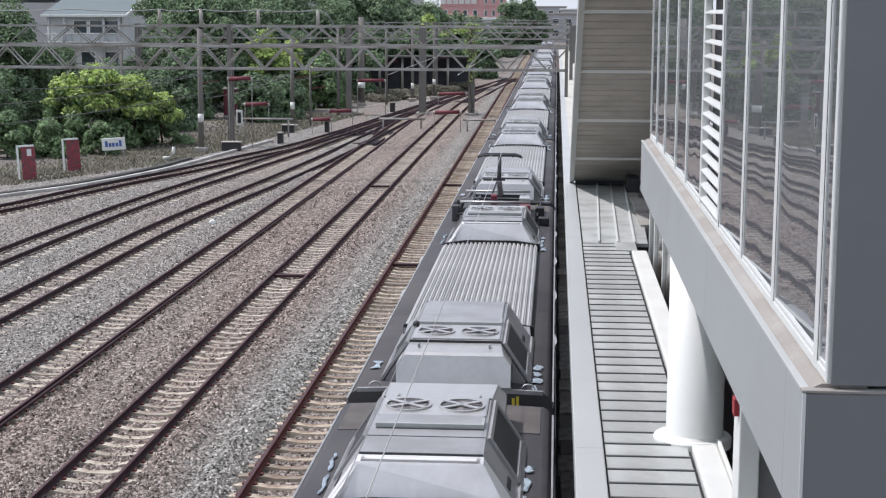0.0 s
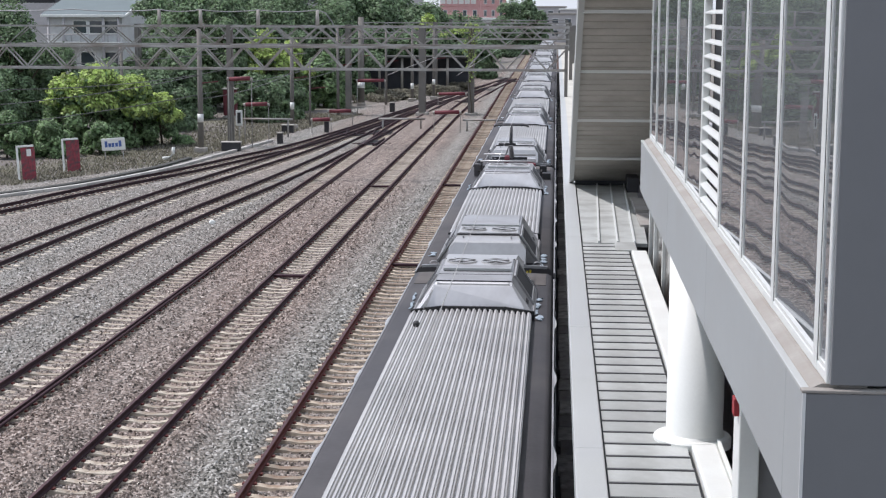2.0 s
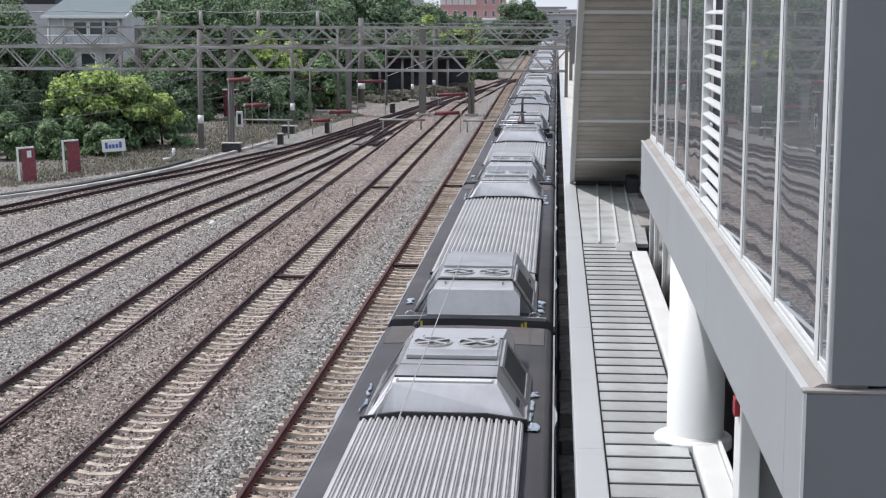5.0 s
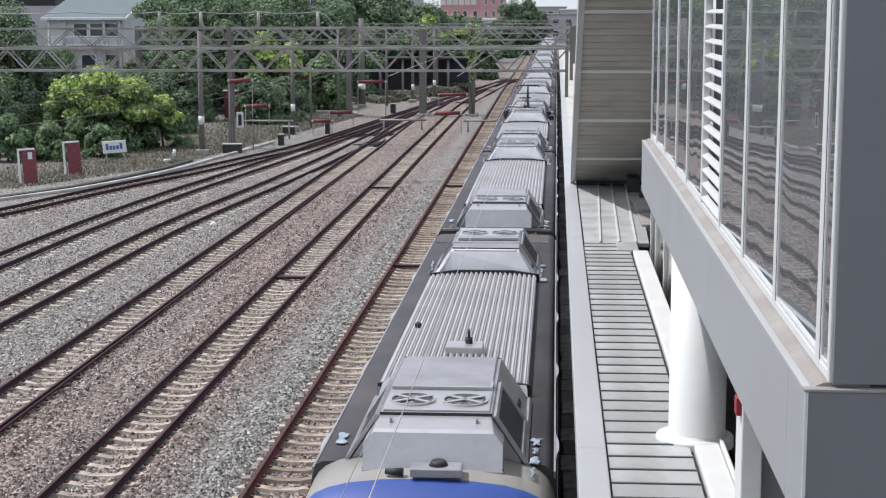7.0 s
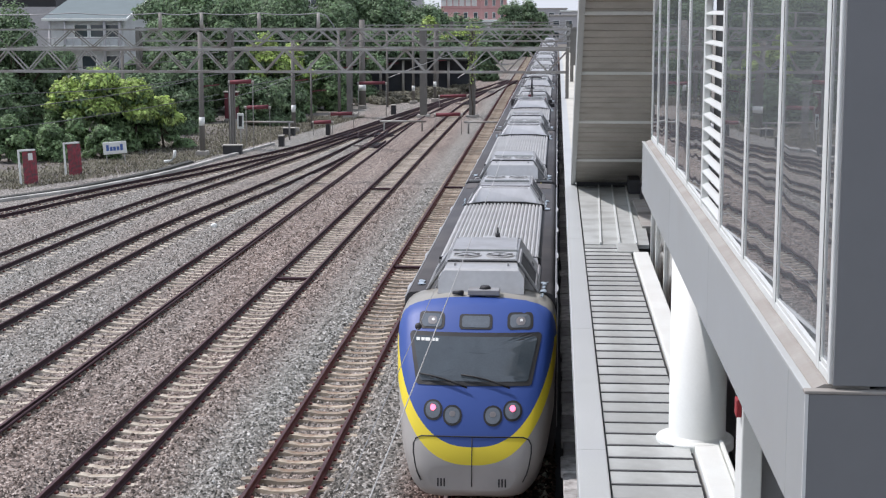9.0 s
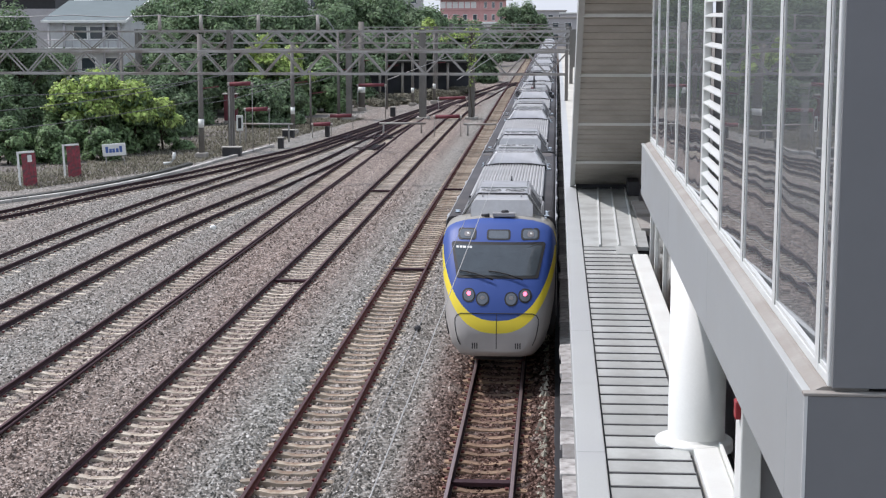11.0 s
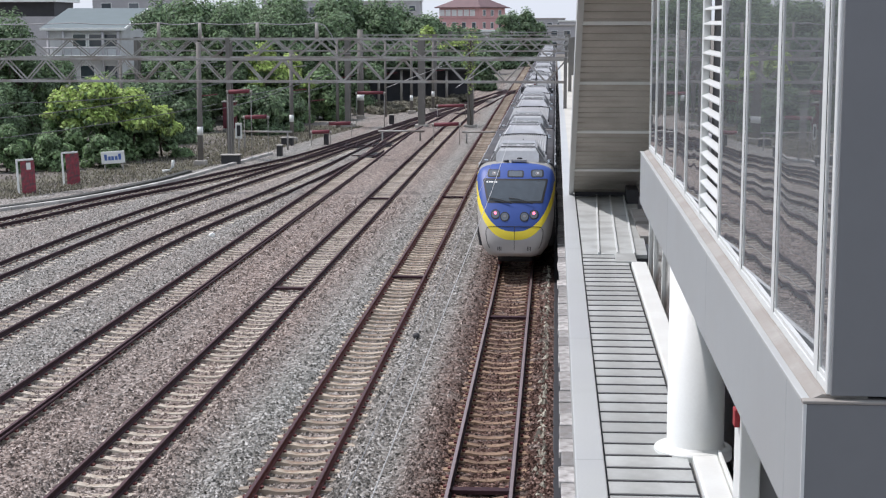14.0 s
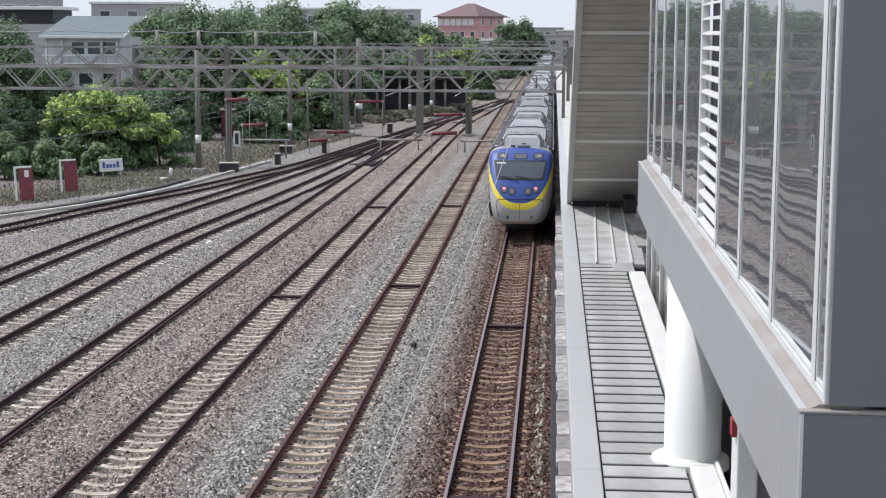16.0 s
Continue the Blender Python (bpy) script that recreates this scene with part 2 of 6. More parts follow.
def join(bm, other, mi=None):
    look_up = {}
    for v in other.verts:
        look_up[v] = bm.verts.new(v.co)
    for f in other.faces:
        g = bm.faces.new([look_up[v] for v in f.verts])
        g.material_index = f.material_index if mi is None else mi
        g.smooth = f.smooth
    other.free()


def loft(bm, rings, closed=True, caps=True, mi=0, smooth=False):
    """Skin a list of equal rings of points."""
    rows = [[bm.verts.new(p) for p in r] for r in rings]
    n = len(rows[0])
    for a, b in zip(rows, rows[1:]):
        for k in range(n if closed else n - 1):
            f = bm.faces.new((a[k], a[(k + 1) % n], b[(k + 1) % n], b[k]))
            f.material_index, f.smooth = mi, smooth
    if caps and closed:
        bm.faces.new(rows[0][::-1]).material_index = mi
        bm.faces.new(rows[-1]).material_index = mi


def rod(bm, p, q, r, r2=None, n=8, mi=0, smooth=True):
    p, q = Vector(p), Vector(q)
    d = (q - p).normalized()
    a = d.cross(Vector((0, 0, 1)) if abs(d.z) < 0.9 else Vector((1, 0, 0))).normalized()
    b = d.cross(a)
    r2 = r if r2 is None else r2
    ring = lambda c, s: [c + (a * math.cos(2 * math.pi * k / n) + b * math.sin(2 * math.pi * k / n)) * s for k in range(n)]
    loft(bm, [ring(p, r), ring(q, r2)], mi=mi, smooth=smooth)


def bar(bm, p, q, w, h=None, mi=0):
    """A square bar between two points."""
    p, q = Vector(p), Vector(q)
    h = w if h is None else h
    d = (q - p).normalized()
    a = d.cross(Vector((0, 0, 1)) if abs(d.z) < 0.95 else Vector((0, 1, 0))).normalized()
    b = a.cross(d)
    ring = lambda c: [c + a * (w / 2) * s + b * (h / 2) * t for s, t in ((-1, -1), (1, -1), (1, 1), (-1, 1))]
    loft(bm, [ring(p), ring(q)], mi=mi)


def tube(bm, pts, r, n=6, mi=0):
    pts = [Vector(p) for p in pts]
    rings = []
    for k, p in enumerate(pts):
        d = (pts[min(k + 1, len(pts) - 1)] - pts[max(k - 1, 0)]).normalized()
        a = d.cross(Vector((0, 0, 1)) if abs(d.z) < 0.9 else Vector((1, 0, 0))).normalized()
        b = d.cross(a)
        rings.append([p + (a * math.cos(2 * math.pi * j / n) + b * math.sin(2 * math.pi * j / n)) * r for j in range(n)])
    loft(bm, rings, mi=mi, smooth=True)


def prism(bm, outline, y0, y1, mi=0):
    """An outline in x and z drawn out along y."""
    loft(bm, [[(x, y0, z) for x, z in outline], [(x, y1, z) for x, z in outline]], mi=mi)


# ---- ground ----
def lie(x, y):
    """The ballast's height: heaped a little between the tracks, low between the sleepers."""
    z = -0.215 + 0.022 * noise.noise((x * 1.3, y * 0.9, 0)) + 0.02 * noise.noise((x * 4, y * 4, 5))
    for c in (-3.05, -6.55, -10.05):
        z += 0.05 * math.exp(-((x - c) / 0.9) ** 4)
    # shoulders that bury the sleepers' ends
    for c in (-1.275, -4.82, -8.32, -11.7):
        z += (0.09 + 0.04 * noise.noise((c, y * 1.7, 2))) * math.exp(-((abs(x - c) - 1.12) / 0.34) ** 4)
    return z


def build_ground():
    rng = random.Random(3)
    bm = bmesh.new()
    xs = [-2500, -600, -150, -60, -40, -30] + [-29 + 0.25 * k for k in range(125)] + [4, 8, 20, 60, 300, 2500]
    ys = [-600, -100, -20, 0, 12, 18, 22] + [24 + 0.25 * k for k in range(140)] + [60 + 1.0 * k for k in range(90)] + [155, 165, 180, 200, 240, 300, 400, 600, 1000, 2000, 4500]
    rows = []
    for y in ys:
        row = []
        for x in xs:
            z = lie(x, y)
            row.append(bm.verts.new((x, y, z)))
        rows.append(row)
    for a, b in zip(rows, rows[1:]):
        for k in range(len(xs) - 1):
            x, y = (xs[k] + xs[k + 1]) / 2, a[k].co.y
            edge = -29 if y < 60 else -29 + (y - 60) * 0.155
            f = bm.faces.new((a[k], a[k + 1], b[k + 1], b[k]))
            f.material_index = 0 if x > edge and x < 8 and y < 320 else 1
            f.smooth = True
    tagged(part("ground", bm, [BALLAST, EARTH]), "brown and grey stone ballast between weedy earth", "ground", kind="structure")
    # loose stones on the ballast
    verts, faces = [], []
    for k in range(120000):
        y = 25 + 50 * rng.random() ** 1.9
        x = rng.uniform(-22, 0.0)
        s = rng.uniform(0.022, 0.055)
        z = lie(x, y)
        base = len(verts)
        turn = rng.random() * 6.28
        for j in range(4):
            a = turn + j * 1.57 + rng.uniform(-0.4, 0.4)
            verts.append((x + s * math.cos(a), y + s * math.sin(a), z - 0.012))
        for j in (0, 1):
            verts.append((x + (j - 0.5) * s * rng.uniform(0.3, 0.8), y + rng.uniform(-0.3, 0.3) * s, z + s * rng.uniform(0.42, 0.85)))
        faces += [(base, base + 1, base + 5), (base + 1, base + 2, base + 4), (base + 2, base + 3, base + 4), (base + 3, base, base + 5), (base + 1, base + 4, base + 5), (base + 3, base + 5, base + 4)]
    me = bpy.data.meshes.new("ballast_stones")
    me.from_pydata(verts, [], faces)
    me.materials.append(BALLAST_STONE)
    tagged(new("ballast_stones", me), "loose angular ballast stones, brown and grey", "gravel", kind="stuff")


build_ground()


def build_litter():
    """Pale stones and dry weeds caught between the track and the platform."""
    rng = random.Random(17)
    verts, faces = [], []
    for k in range(420):
        x, y = -0.12 - abs(rng.gauss(0, 0.09)), 20 + 34 * rng.random()
        s = rng.uniform(0.03, 0.075)
        z = lie(x, y) - 0.01
        b = len(verts)
        turn = rng.random() * 6.28
        for j in range(4):
            a = turn + 1.57 * j + rng.uniform(-0.4, 0.4)
            verts.append((x + s * math.cos(a), y + s * math.sin(a), z))
        verts.append((x + rng.uniform(-0.3, 0.3) * s, y + rng.uniform(-0.3, 0.3) * s, z + s * rng.uniform(0.5, 1.8)))
        faces += [(b + j, b + (j + 1) % 4, b + 4) for j in range(4)]
    me = bpy.data.meshes.new("track_litter")
    me.from_pydata(verts, [], faces)
    me.materials.append(LITTER)
    tagged(new("track_litter", me), "pale stones and dry weeds at the platform foot", "litter", kind="stuff")


LITTER = mat("pale_litter", (0.36, 0.34, 0.27), 0.9, vary=0.5, per_island=1.4, fine=20)
build_litter()


# ---- tracks ----
GAUGE = 1.067


def bend(points):
    """A smooth line through points (y, x): x as a function of y."""
    ys = [p[0] for p in points]
    xs = [p[1] for p in points]

    def at(y):
        if y <= ys[0]:
            return xs[0] + (xs[1] - xs[0]) / (ys[1] - ys[0]) * (y - ys[0])
        for k in range(len(ys) - 1):
            if y <= ys[k + 1] or k == len(ys) - 2:
                t = (y - ys[k]) / (ys[k + 1] - ys[k])
                m0 = (xs[k + 1] - xs[max(k - 1, 0)]) / (ys[k + 1] - ys[max(k - 1, 0)])
                k2 = min(k + 2, len(ys) - 1)
                m1 = (xs[k2] - xs[k]) / (ys[k2] - ys[k])
                h = ys[k + 1] - ys[k]
                if t > 1:
                    return xs[-1] + m1 * (y - ys[-1])
                return ((2 * t ** 3 - 3 * t * t + 1) * xs[k] + (t ** 3 - 2 * t * t + t) * h * m0
                        + (-2 * t ** 3 + 3 * t * t) * xs[k + 1] + (t ** 3 - t * t) * h * m1)
    return at


def rail_mesh(bm, line, y0, y1, step, side):
    """A rail with foot, web and head, its worn top as a second material."""
    prof = [(-0.06, -0.14), (0.06, -0.14), (0.06, -0.125), (0.012, -0.11), (0.012, -0.04), (0.034, -0.03), (0.034, -0.006), (0.026, 0.0),
            (-0.026, 0.0), (-0.034, -0.006), (-0.034, -0.03), (-0.012, -0.04), (-0.012, -0.11), (-0.06, -0.125)]
    rings = []
    n = max(2, int((y1 - y0) / step))
    for k in range(n + 1):
        y = y0 + (y1 - y0) * k / n
        slope = (line(y + 0.5) - line(y - 0.5))
        c = math.sqrt(1 + slope * slope)
        x = line(y) + side * (GAUGE / 2 + 0.034) * c
        rings.append([(x + px * c, y, pz) for px, pz in prof])
    rows = [[bm.verts.new(p) for p in r] for r in rings]
    m = len(prof)
    for a, b in zip(rows, rows[1:]):
        for k in range(m):
            f = bm.faces.new((a[k], a[(k + 1) % m], b[(k + 1) % m], b[k]))
            f.material_index = 1 if k in (6, 7, 8) else 0
    bm.faces.new(rows[0])
    bm.faces.new(rows[-1][::-1])


def sleeper_mesh():
    bm = bmesh.new()
    # a concrete sleeper, lower in the middle, with a flat seat under each rail
    stations = [(-1.0, -0.165), (-0.75, -0.14), (-0.38, -0.14), (-0.2, -0.175), (0.2, -0.175), (0.38, -0.14), (0.75, -0.14), (1.0, -0.165)]
    loft(bm, [[(x, -0.13, -0.33), (x, 0.13, -0.33), (x, 0.095, z), (x, -0.095, z)] for x, z in stations])
    for s in (-1, 1):
        for o in (-0.1, 0.1):
            c = s * (GAUGE / 2 + 0.034) + o
            box(bm, c - 0.03, c + 0.03, -0.05, 0.05, -0.14, -0.105, 1)
    me = bpy.data.meshes.new("sleeper")
    bm.to_mesh(me)
    bm.free()
    return me


def build_track(line, y0, y1, label, sleeper_material, top, step=2.0, seed=1, guard=False, joints=(), steel=None, bury=0.0):
    rng = random.Random(seed)
    steel = steel or RUST
    track = thing("railway_track", (0, 0, 0), label, "railway track", "tracks of the station yard")
    for side in (-1, 1):
        bm = bmesh.new()
        rail_mesh(bm, line, y0, y1, step, side)
        part("rail", bm, [steel, top], track)
    if guard:
        bm = bmesh.new()
        tube(bm, [(line(y) + GAUGE / 2 + 0.15, y, -0.05) for y in range(int(y0), 92, 2)], 0.03)
        part("pipe", bm, RUST_MID, track, "rusty pipe lying beside the rail")
    for y in joints:
        bm = bmesh.new()
        box(bm, line(y) - 0.62, line(y) + 0.62, y - 0.11, y + 0.11, -0.15, -0.075)
        part("joint_tie", bm, RUST_MID, track, "dark steel tie across a rail joint")
    me = sleeper_mesh()
    me.materials.append(sleeper_material)
    me.materials.append(RUST)
    rest = []
    y, count = y0 + 0.3, 0
    while y < y1:
        slope = line(y + 0.5) - line(y - 0.5)
        m = Matrix.Translation((line(y), y, rng.uniform(-0.014, 0.008) - bury)) @ Matrix.Rotation(-math.atan(slope) + rng.uniform(-0.012, 0.012), 4, "Z")
        if count < 290:
            ob = new("sleeper", me)
            ob.parent = track
            ob.matrix_basis = m
        else:
            rest.append(m)
        count += 1
        y += 0.6 * rng.uniform(0.96, 1.04)
    if rest:
        verts, faces = [], []
        src = [v.co.copy() for v in me.vertices]
        polys = [tuple(p.vertices) for p in me.polygons]
        for m in rest:
            b = len(verts)
            verts += [tuple(m @ v) for v in src]
            faces += [tuple(b + i for i in p) for p in polys]
        far = bpy.data.meshes.new("far_sleeper_run")
        far.from_pydata(verts, [], faces)
        far.materials.append(sleeper_material)
        ob = tagged(new("far_sleeper_run", far), kind="stuff")
        ob.parent = track
    return track


LINE_A = bend([(0, -1.275), (100, -1.275), (400, -1.275)])
LINE_B = bend([(0, -4.8), (60, -4.8), (100, -4.9), (170, -5.1), (400, -5.1)])
LINE_C = bend([(0, -8.31), (60, -8.32), (110, -8.35), (140, -8.15), (160, -7.3), (196, -5.2)])
LINE_D = bend([(0, -11.85), (60, -11.65), (90, -11.45), (125, -11.2), (155, -9.4), (196, -5.3)])
LINE_E = bend([(20, -15.75), (44, -15.35), (60, -15.0), (78, -13.6), (95, -12.6), (120, -11.6)])
LINE_F = bend([(20, -19.9), (51, -18.75), (58, -18.5), (65, -18.1), (72, -17.5), (80, -16.6), (92, -15.3), (105, -14.2), (130, -11.9), (160, -9.0), (196, -5.2)])
LINE_G = bend([(30, -32.0), (55, -26.0), (64, -23.2), (70, -21.9), (75, -20.7), (80, -19.3), (88, -17.6), (96, -15.9), (108, -14.4), (132, -12.1), (160, -9.2), (196, -5.4)])
build_track(LINE_A, 12, 330, "rust-stained railway track with polished rails beside the platform", SLEEPER_A, RAILTOP_BRIGHT, seed=1, joints=(44.3, 27.45), bury=0.025, steel=RUST_DARK)
build_track(LINE_B, 20, 330, "rusty railway track on ochre concrete sleepers", SLEEPER_B, RAILTOP, seed=2, joints=(51.3, 75.4))
build_track(LINE_C, 20, 194, "rusty railway track on pale concrete sleepers", SLEEPER, RAILTOP, seed=3, joints=(48.8, 74.5), bury=0.02, steel=RUST_MID)
build_track(LINE_D, 20, 194, "rusty railway track with a rusty pipe laid alongside", SLEEPER, RAILTOP, seed=4, guard=True, bury=0.025, steel=RUST_MID)
build_track(LINE_E, 30, 120, "rusty siding track curving into its neighbour", SLEEPER, RUST_MID, seed=5, steel=RUST_DARK, bury=0.035)
build_track(LINE_F, 40, 192, "dark curving siding track in grey ballast", SLEEPER, RUST_MID, seed=6, steel=RUST_DARK, bury=0.045)
build_track(LINE_G, 50, 192, "dark curving outer track of the yard", SLEEPER, RUST_MID, seed=7, steel=RUST_DARK, bury=0.05)


def build_points(x, y, turn):
    """The moving parts of a set of points: two slide plates, a stretcher rod and check rails."""
    p = thing("track_points", (x, y, 0), "dark oily set of points where two tracks meet", "points", "points of the yard")
    p.rotation_euler = (0, 0, radians(turn))
    for k in range(5):
        bm = bmesh.new()
        soft_box(bm, -0.85, 0.85, -1.5 + 0.75 * k, -1.22 + 0.75 * k, -0.17, -0.118, 0.008)
        part("slide_plate", bm, DARK, p)
    bm = bmesh.new()
    rod(bm, (-1.3, -1.0, -0.1), (1.2, -1.0, -0.1), 0.035)
    part("stretcher_rod", bm, RUST_DARK, p)
    for sx in (-0.36, 0.36):
        bm = bmesh.new()
        loft(bm, [[(sx + o - 0.04, v, -0.12), (sx + o + 0.04, v, -0.12), (sx + o + 0.03, v, -0.004), (sx + o - 0.03, v, -0.004)] for v, o in ((-2.6, 0.06 * (1 if sx < 0 else -1)), (-2.0, 0), (2.0, 0), (2.6, 0.06 * (1 if sx < 0 else -1)))])
        part("check_rail", bm, RUST_DARK, p)


for px0, py0, tz in ((-11.5, 99.5, -1.5), (-12.1, 108, 4.0), (-13.9, 107, 6.0), (-8.0, 146, -3.0), (-10.4, 143, -4.0), (-5.6, 188, -3.0)):
    build_points(px0, py0, tz)


# ---- station building ----
FACE = 1.16          # x of the concourse's face towards the tracks
NEAR, FAR = 7.17, 21.3
BEAM0, BEAM1 = 5.86, 6.54
CANOPY = 4.0
GLASS = bpy.data.materials.new("window_glass")
GLASS.use_nodes = True
gb = GLASS.node_tree.nodes["Principled BSDF"]
gb.inputs["Base Color"].default_value = (0.15, 0.16, 0.165, 1)
gb.inputs["Roughness"].default_value = 0.012
gb.inputs["IOR"].default_value = 2.3
# the panes are slightly wavy
wave = GLASS.node_tree.nodes.new("ShaderNodeTexNoise")
wave.inputs["Scale"].default_value, wave.inputs["Detail"].default_value = 1.1, 1.0
warp = GLASS.node_tree.nodes.new("ShaderNodeBump")
warp.inputs["Strength"].default_value, warp.inputs["Distance"].default_value = 0.1, 0.025
GLASS.node_tree.links.new(GLASS.node_tree.nodes.new("ShaderNodeTexCoord").outputs["Object"], wave.inputs["Vector"])
GLASS.node_tree.links.new(wave.outputs["Fac"], warp.inputs["Height"])
GLASS.node_tree.links.new(warp.outputs[0], gb.inputs["Normal"])


def build_concourse():
    b = thing("station_concourse", (0, 0, 0), "silver-grey panelled station concourse raised above the platform", "building")
    # cladding panels of the edge beam, with open joints between them
    joints = [NEAR, 7.72, 11.9, 16.1, 20.3, FAR]
    for a, c in zip(joints, joints[1:]):
        bm = bmesh.new()
        soft_box(bm, FACE, FACE + 0.3, a + (0.004 if a > NEAR else 0), c - 0.004, BEAM0, BEAM1, 0.008)
        part("beam_panel", bm, PANEL, b, "silver-grey cladding panel")
    bm = bmesh.new()
    box(bm, FACE + 0.02, FACE + 5.0, NEAR + 0.012, FAR - 0.02, BEAM0 + 0.02, BEAM1 - 0.01)
    part("slab", bm, CONCRETE, b)
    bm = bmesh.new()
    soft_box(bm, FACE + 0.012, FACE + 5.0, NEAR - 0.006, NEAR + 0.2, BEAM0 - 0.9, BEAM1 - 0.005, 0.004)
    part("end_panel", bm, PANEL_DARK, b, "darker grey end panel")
    bm = bmesh.new()
    box(bm, FACE - 0.004, FACE + 0.012, NEAR - 0.009, NEAR + 0.004, BEAM0 - 0.9, BEAM1 - 0.005)
    part("corner_strip", bm, ALU, b, "pale corner strip")
    bm = bmesh.new()
    soft_box(bm, FACE - 0.008, FACE + 5.0, NEAR - 0.012, NEAR + 0.05, BEAM1 - 0.004, BEAM1 + 0.012, 0.004)
    part("end_capping", bm, LEDGE, b, "dusty capping strip")
    # outer capping and dusty ledge under the windows
    bm = bmesh.new()
    soft_box(bm, FACE - 0.006, FACE + 0.035, NEAR + 0.05, FAR, BEAM1 - 0.01, BEAM1 + 0.012, 0.005)
    part("capping", bm, GUTTER, b)
    bm = bmesh.new()
    loft(bm, [[(FACE + 0.035, y, BEAM1 - 0.01), (FACE + 0.3, y, BEAM1 - 0.01), (FACE + 0.3, y, BEAM1 + 0.032), (FACE + 0.09, y, BEAM1 + 0.03), (FACE + 0.035, y, BEAM1 + 0.004)] for y in (NEAR + 0.05, FAR)])
    part("ledge", bm, LEDGE, b, "dusty beige window ledge")
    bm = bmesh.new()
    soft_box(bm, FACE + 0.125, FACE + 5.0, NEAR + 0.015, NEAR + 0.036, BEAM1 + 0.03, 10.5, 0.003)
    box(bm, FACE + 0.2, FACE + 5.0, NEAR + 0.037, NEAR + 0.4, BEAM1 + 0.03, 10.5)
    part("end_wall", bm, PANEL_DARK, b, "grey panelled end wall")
    bm = bmesh.new()
    box(bm, FACE + 0.05, FACE + 5.1, NEAR, FAR, 10.5, 10.8)
    part("roof", bm, PANEL, b)
    bm = bmesh.new()
    box(bm, FACE + 4.8, FACE + 5.0, NEAR + 0.4, FAR, BEAM1, 10.5)
    part("rear_wall", bm, GREYWALL, b)


build_concourse()


def build_windows():
    """A row of tall framed panes on the ledge; one bay holds louvres."""
    z0, z1 = BEAM1 + 0.03, 10.45
    x0 = FACE + 0.11
    ys = [7.21, 7.55, 9.1, 10.7, 12.25, 13.8, 15.4, 16.8, 18.5, 20.0, FAR - 0.05]
    for k, (a, c) in enumerate(zip(ys, ys[1:])):
        louvre = k == 4
        w = thing("window_%d" % (k + 1), (0, 0, 0), "bay of pale horizontal louvre slats" if louvre else "tall white-framed window reflecting the yard", "window", kind="structure")
        bm = bmesh.new()
        for y in (a + 0.002, c - 0.05):
            soft_box(bm, x0 - 0.002, x0 + 0.06, y, y + 0.048, z0, z1, 0.006)
        soft_box(bm, x0 - 0.0, x0 + 0.058, a + 0.05, c - 0.05, z0, z0 + 0.05, 0.006)
        part("window_frame", bm, ALU, w)
        if louvre:
            z = z0 + 0.08
            while z < z1:
                bm = bmesh.new()
                loft(bm, [[(x0 - 0.004, y, z + 0.004), (x0 + 0.055, y, z + 0.03), (x0 + 0.055, y, z + 0.038), (x0 - 0.004, y, z + 0.014)] for y in (a + 0.05, c - 0.05)])
                part("slat", bm, ALU, w)
                z += 0.123
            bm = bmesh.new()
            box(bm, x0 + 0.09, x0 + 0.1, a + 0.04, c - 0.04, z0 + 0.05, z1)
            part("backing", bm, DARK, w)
        else:
            bm = bmesh.new()
            tilt = 0.035 * (c - a - 0.09)
            loft(bm, [[(x0 + 0.01 + tilt * f, y, z0 + 0.045), (x0 + 0.018 + tilt * f, y, z0 + 0.045), (x0 + 0.018 + tilt * f, y, z1), (x0 + 0.01 + tilt * f, y, z1)] for y, f in ((a + 0.045, 1), (c - 0.045, 0))])
            part("pane", bm, GLASS, w)
            bm = bmesh.new()
            for y in (a + 0.062, c - 0.082):
                box(bm, x0 + 0.004, x0 + 0.03, y, y + 0.02, z0 + 0.055, z1)
            box(bm, x0 + 0.004, x0 + 0.03, a + 0.082, c - 0.082, z0 + 0.055, z0 + 0.075)
            part("sash", bm, ALU, w)
            bm = bmesh.new()
            for y in (a + 0.0505, c - 0.0615):
                box(bm, x0 + 0.002, x0 + 0.028, y, y + 0.011, z0 + 0.05, z1)
            part("gasket", bm, BLACK, w)


build_windows()


# near black: grime plus painted shade under the overhanging edge stones
DARKSTONE = mat("shaded_grimy_wall", (0.035, 0.032, 0.03), 0.9, vary=0.3, scale=2, fine=20, bump=0.3)


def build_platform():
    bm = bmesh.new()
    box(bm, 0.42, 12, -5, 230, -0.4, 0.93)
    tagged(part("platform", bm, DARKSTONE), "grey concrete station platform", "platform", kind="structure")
    edge = thing("platform_edge", (0, 0, 0), "row of worn pale edge stones along the platform", "platform edge", kind="structure")
    bm = bmesh.new()
    soft_box(bm, 0.15, 0.5, 0.01, 0.88, 0.88, 1.0, 0.02)
    me = bpy.data.meshes.new("stone")
    bm.to_mesh(me)
    bm.free()
    me.materials.append(STONE)
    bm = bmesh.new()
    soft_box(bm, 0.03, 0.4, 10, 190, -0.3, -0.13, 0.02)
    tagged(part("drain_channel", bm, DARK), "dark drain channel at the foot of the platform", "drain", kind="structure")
    rng = random.Random(8)
    for k in range(200):
        ob = new("stone", me)
        ob.parent = edge
        ob.matrix_basis = Matrix.Translation((rng.uniform(-0.03, 0.02), 10 + 0.9 * k, rng.uniform(-0.02, 0.015))) @ Matrix.Rotation(rng.uniform(-0.02, 0.02), 4, "Z")


build_platform()


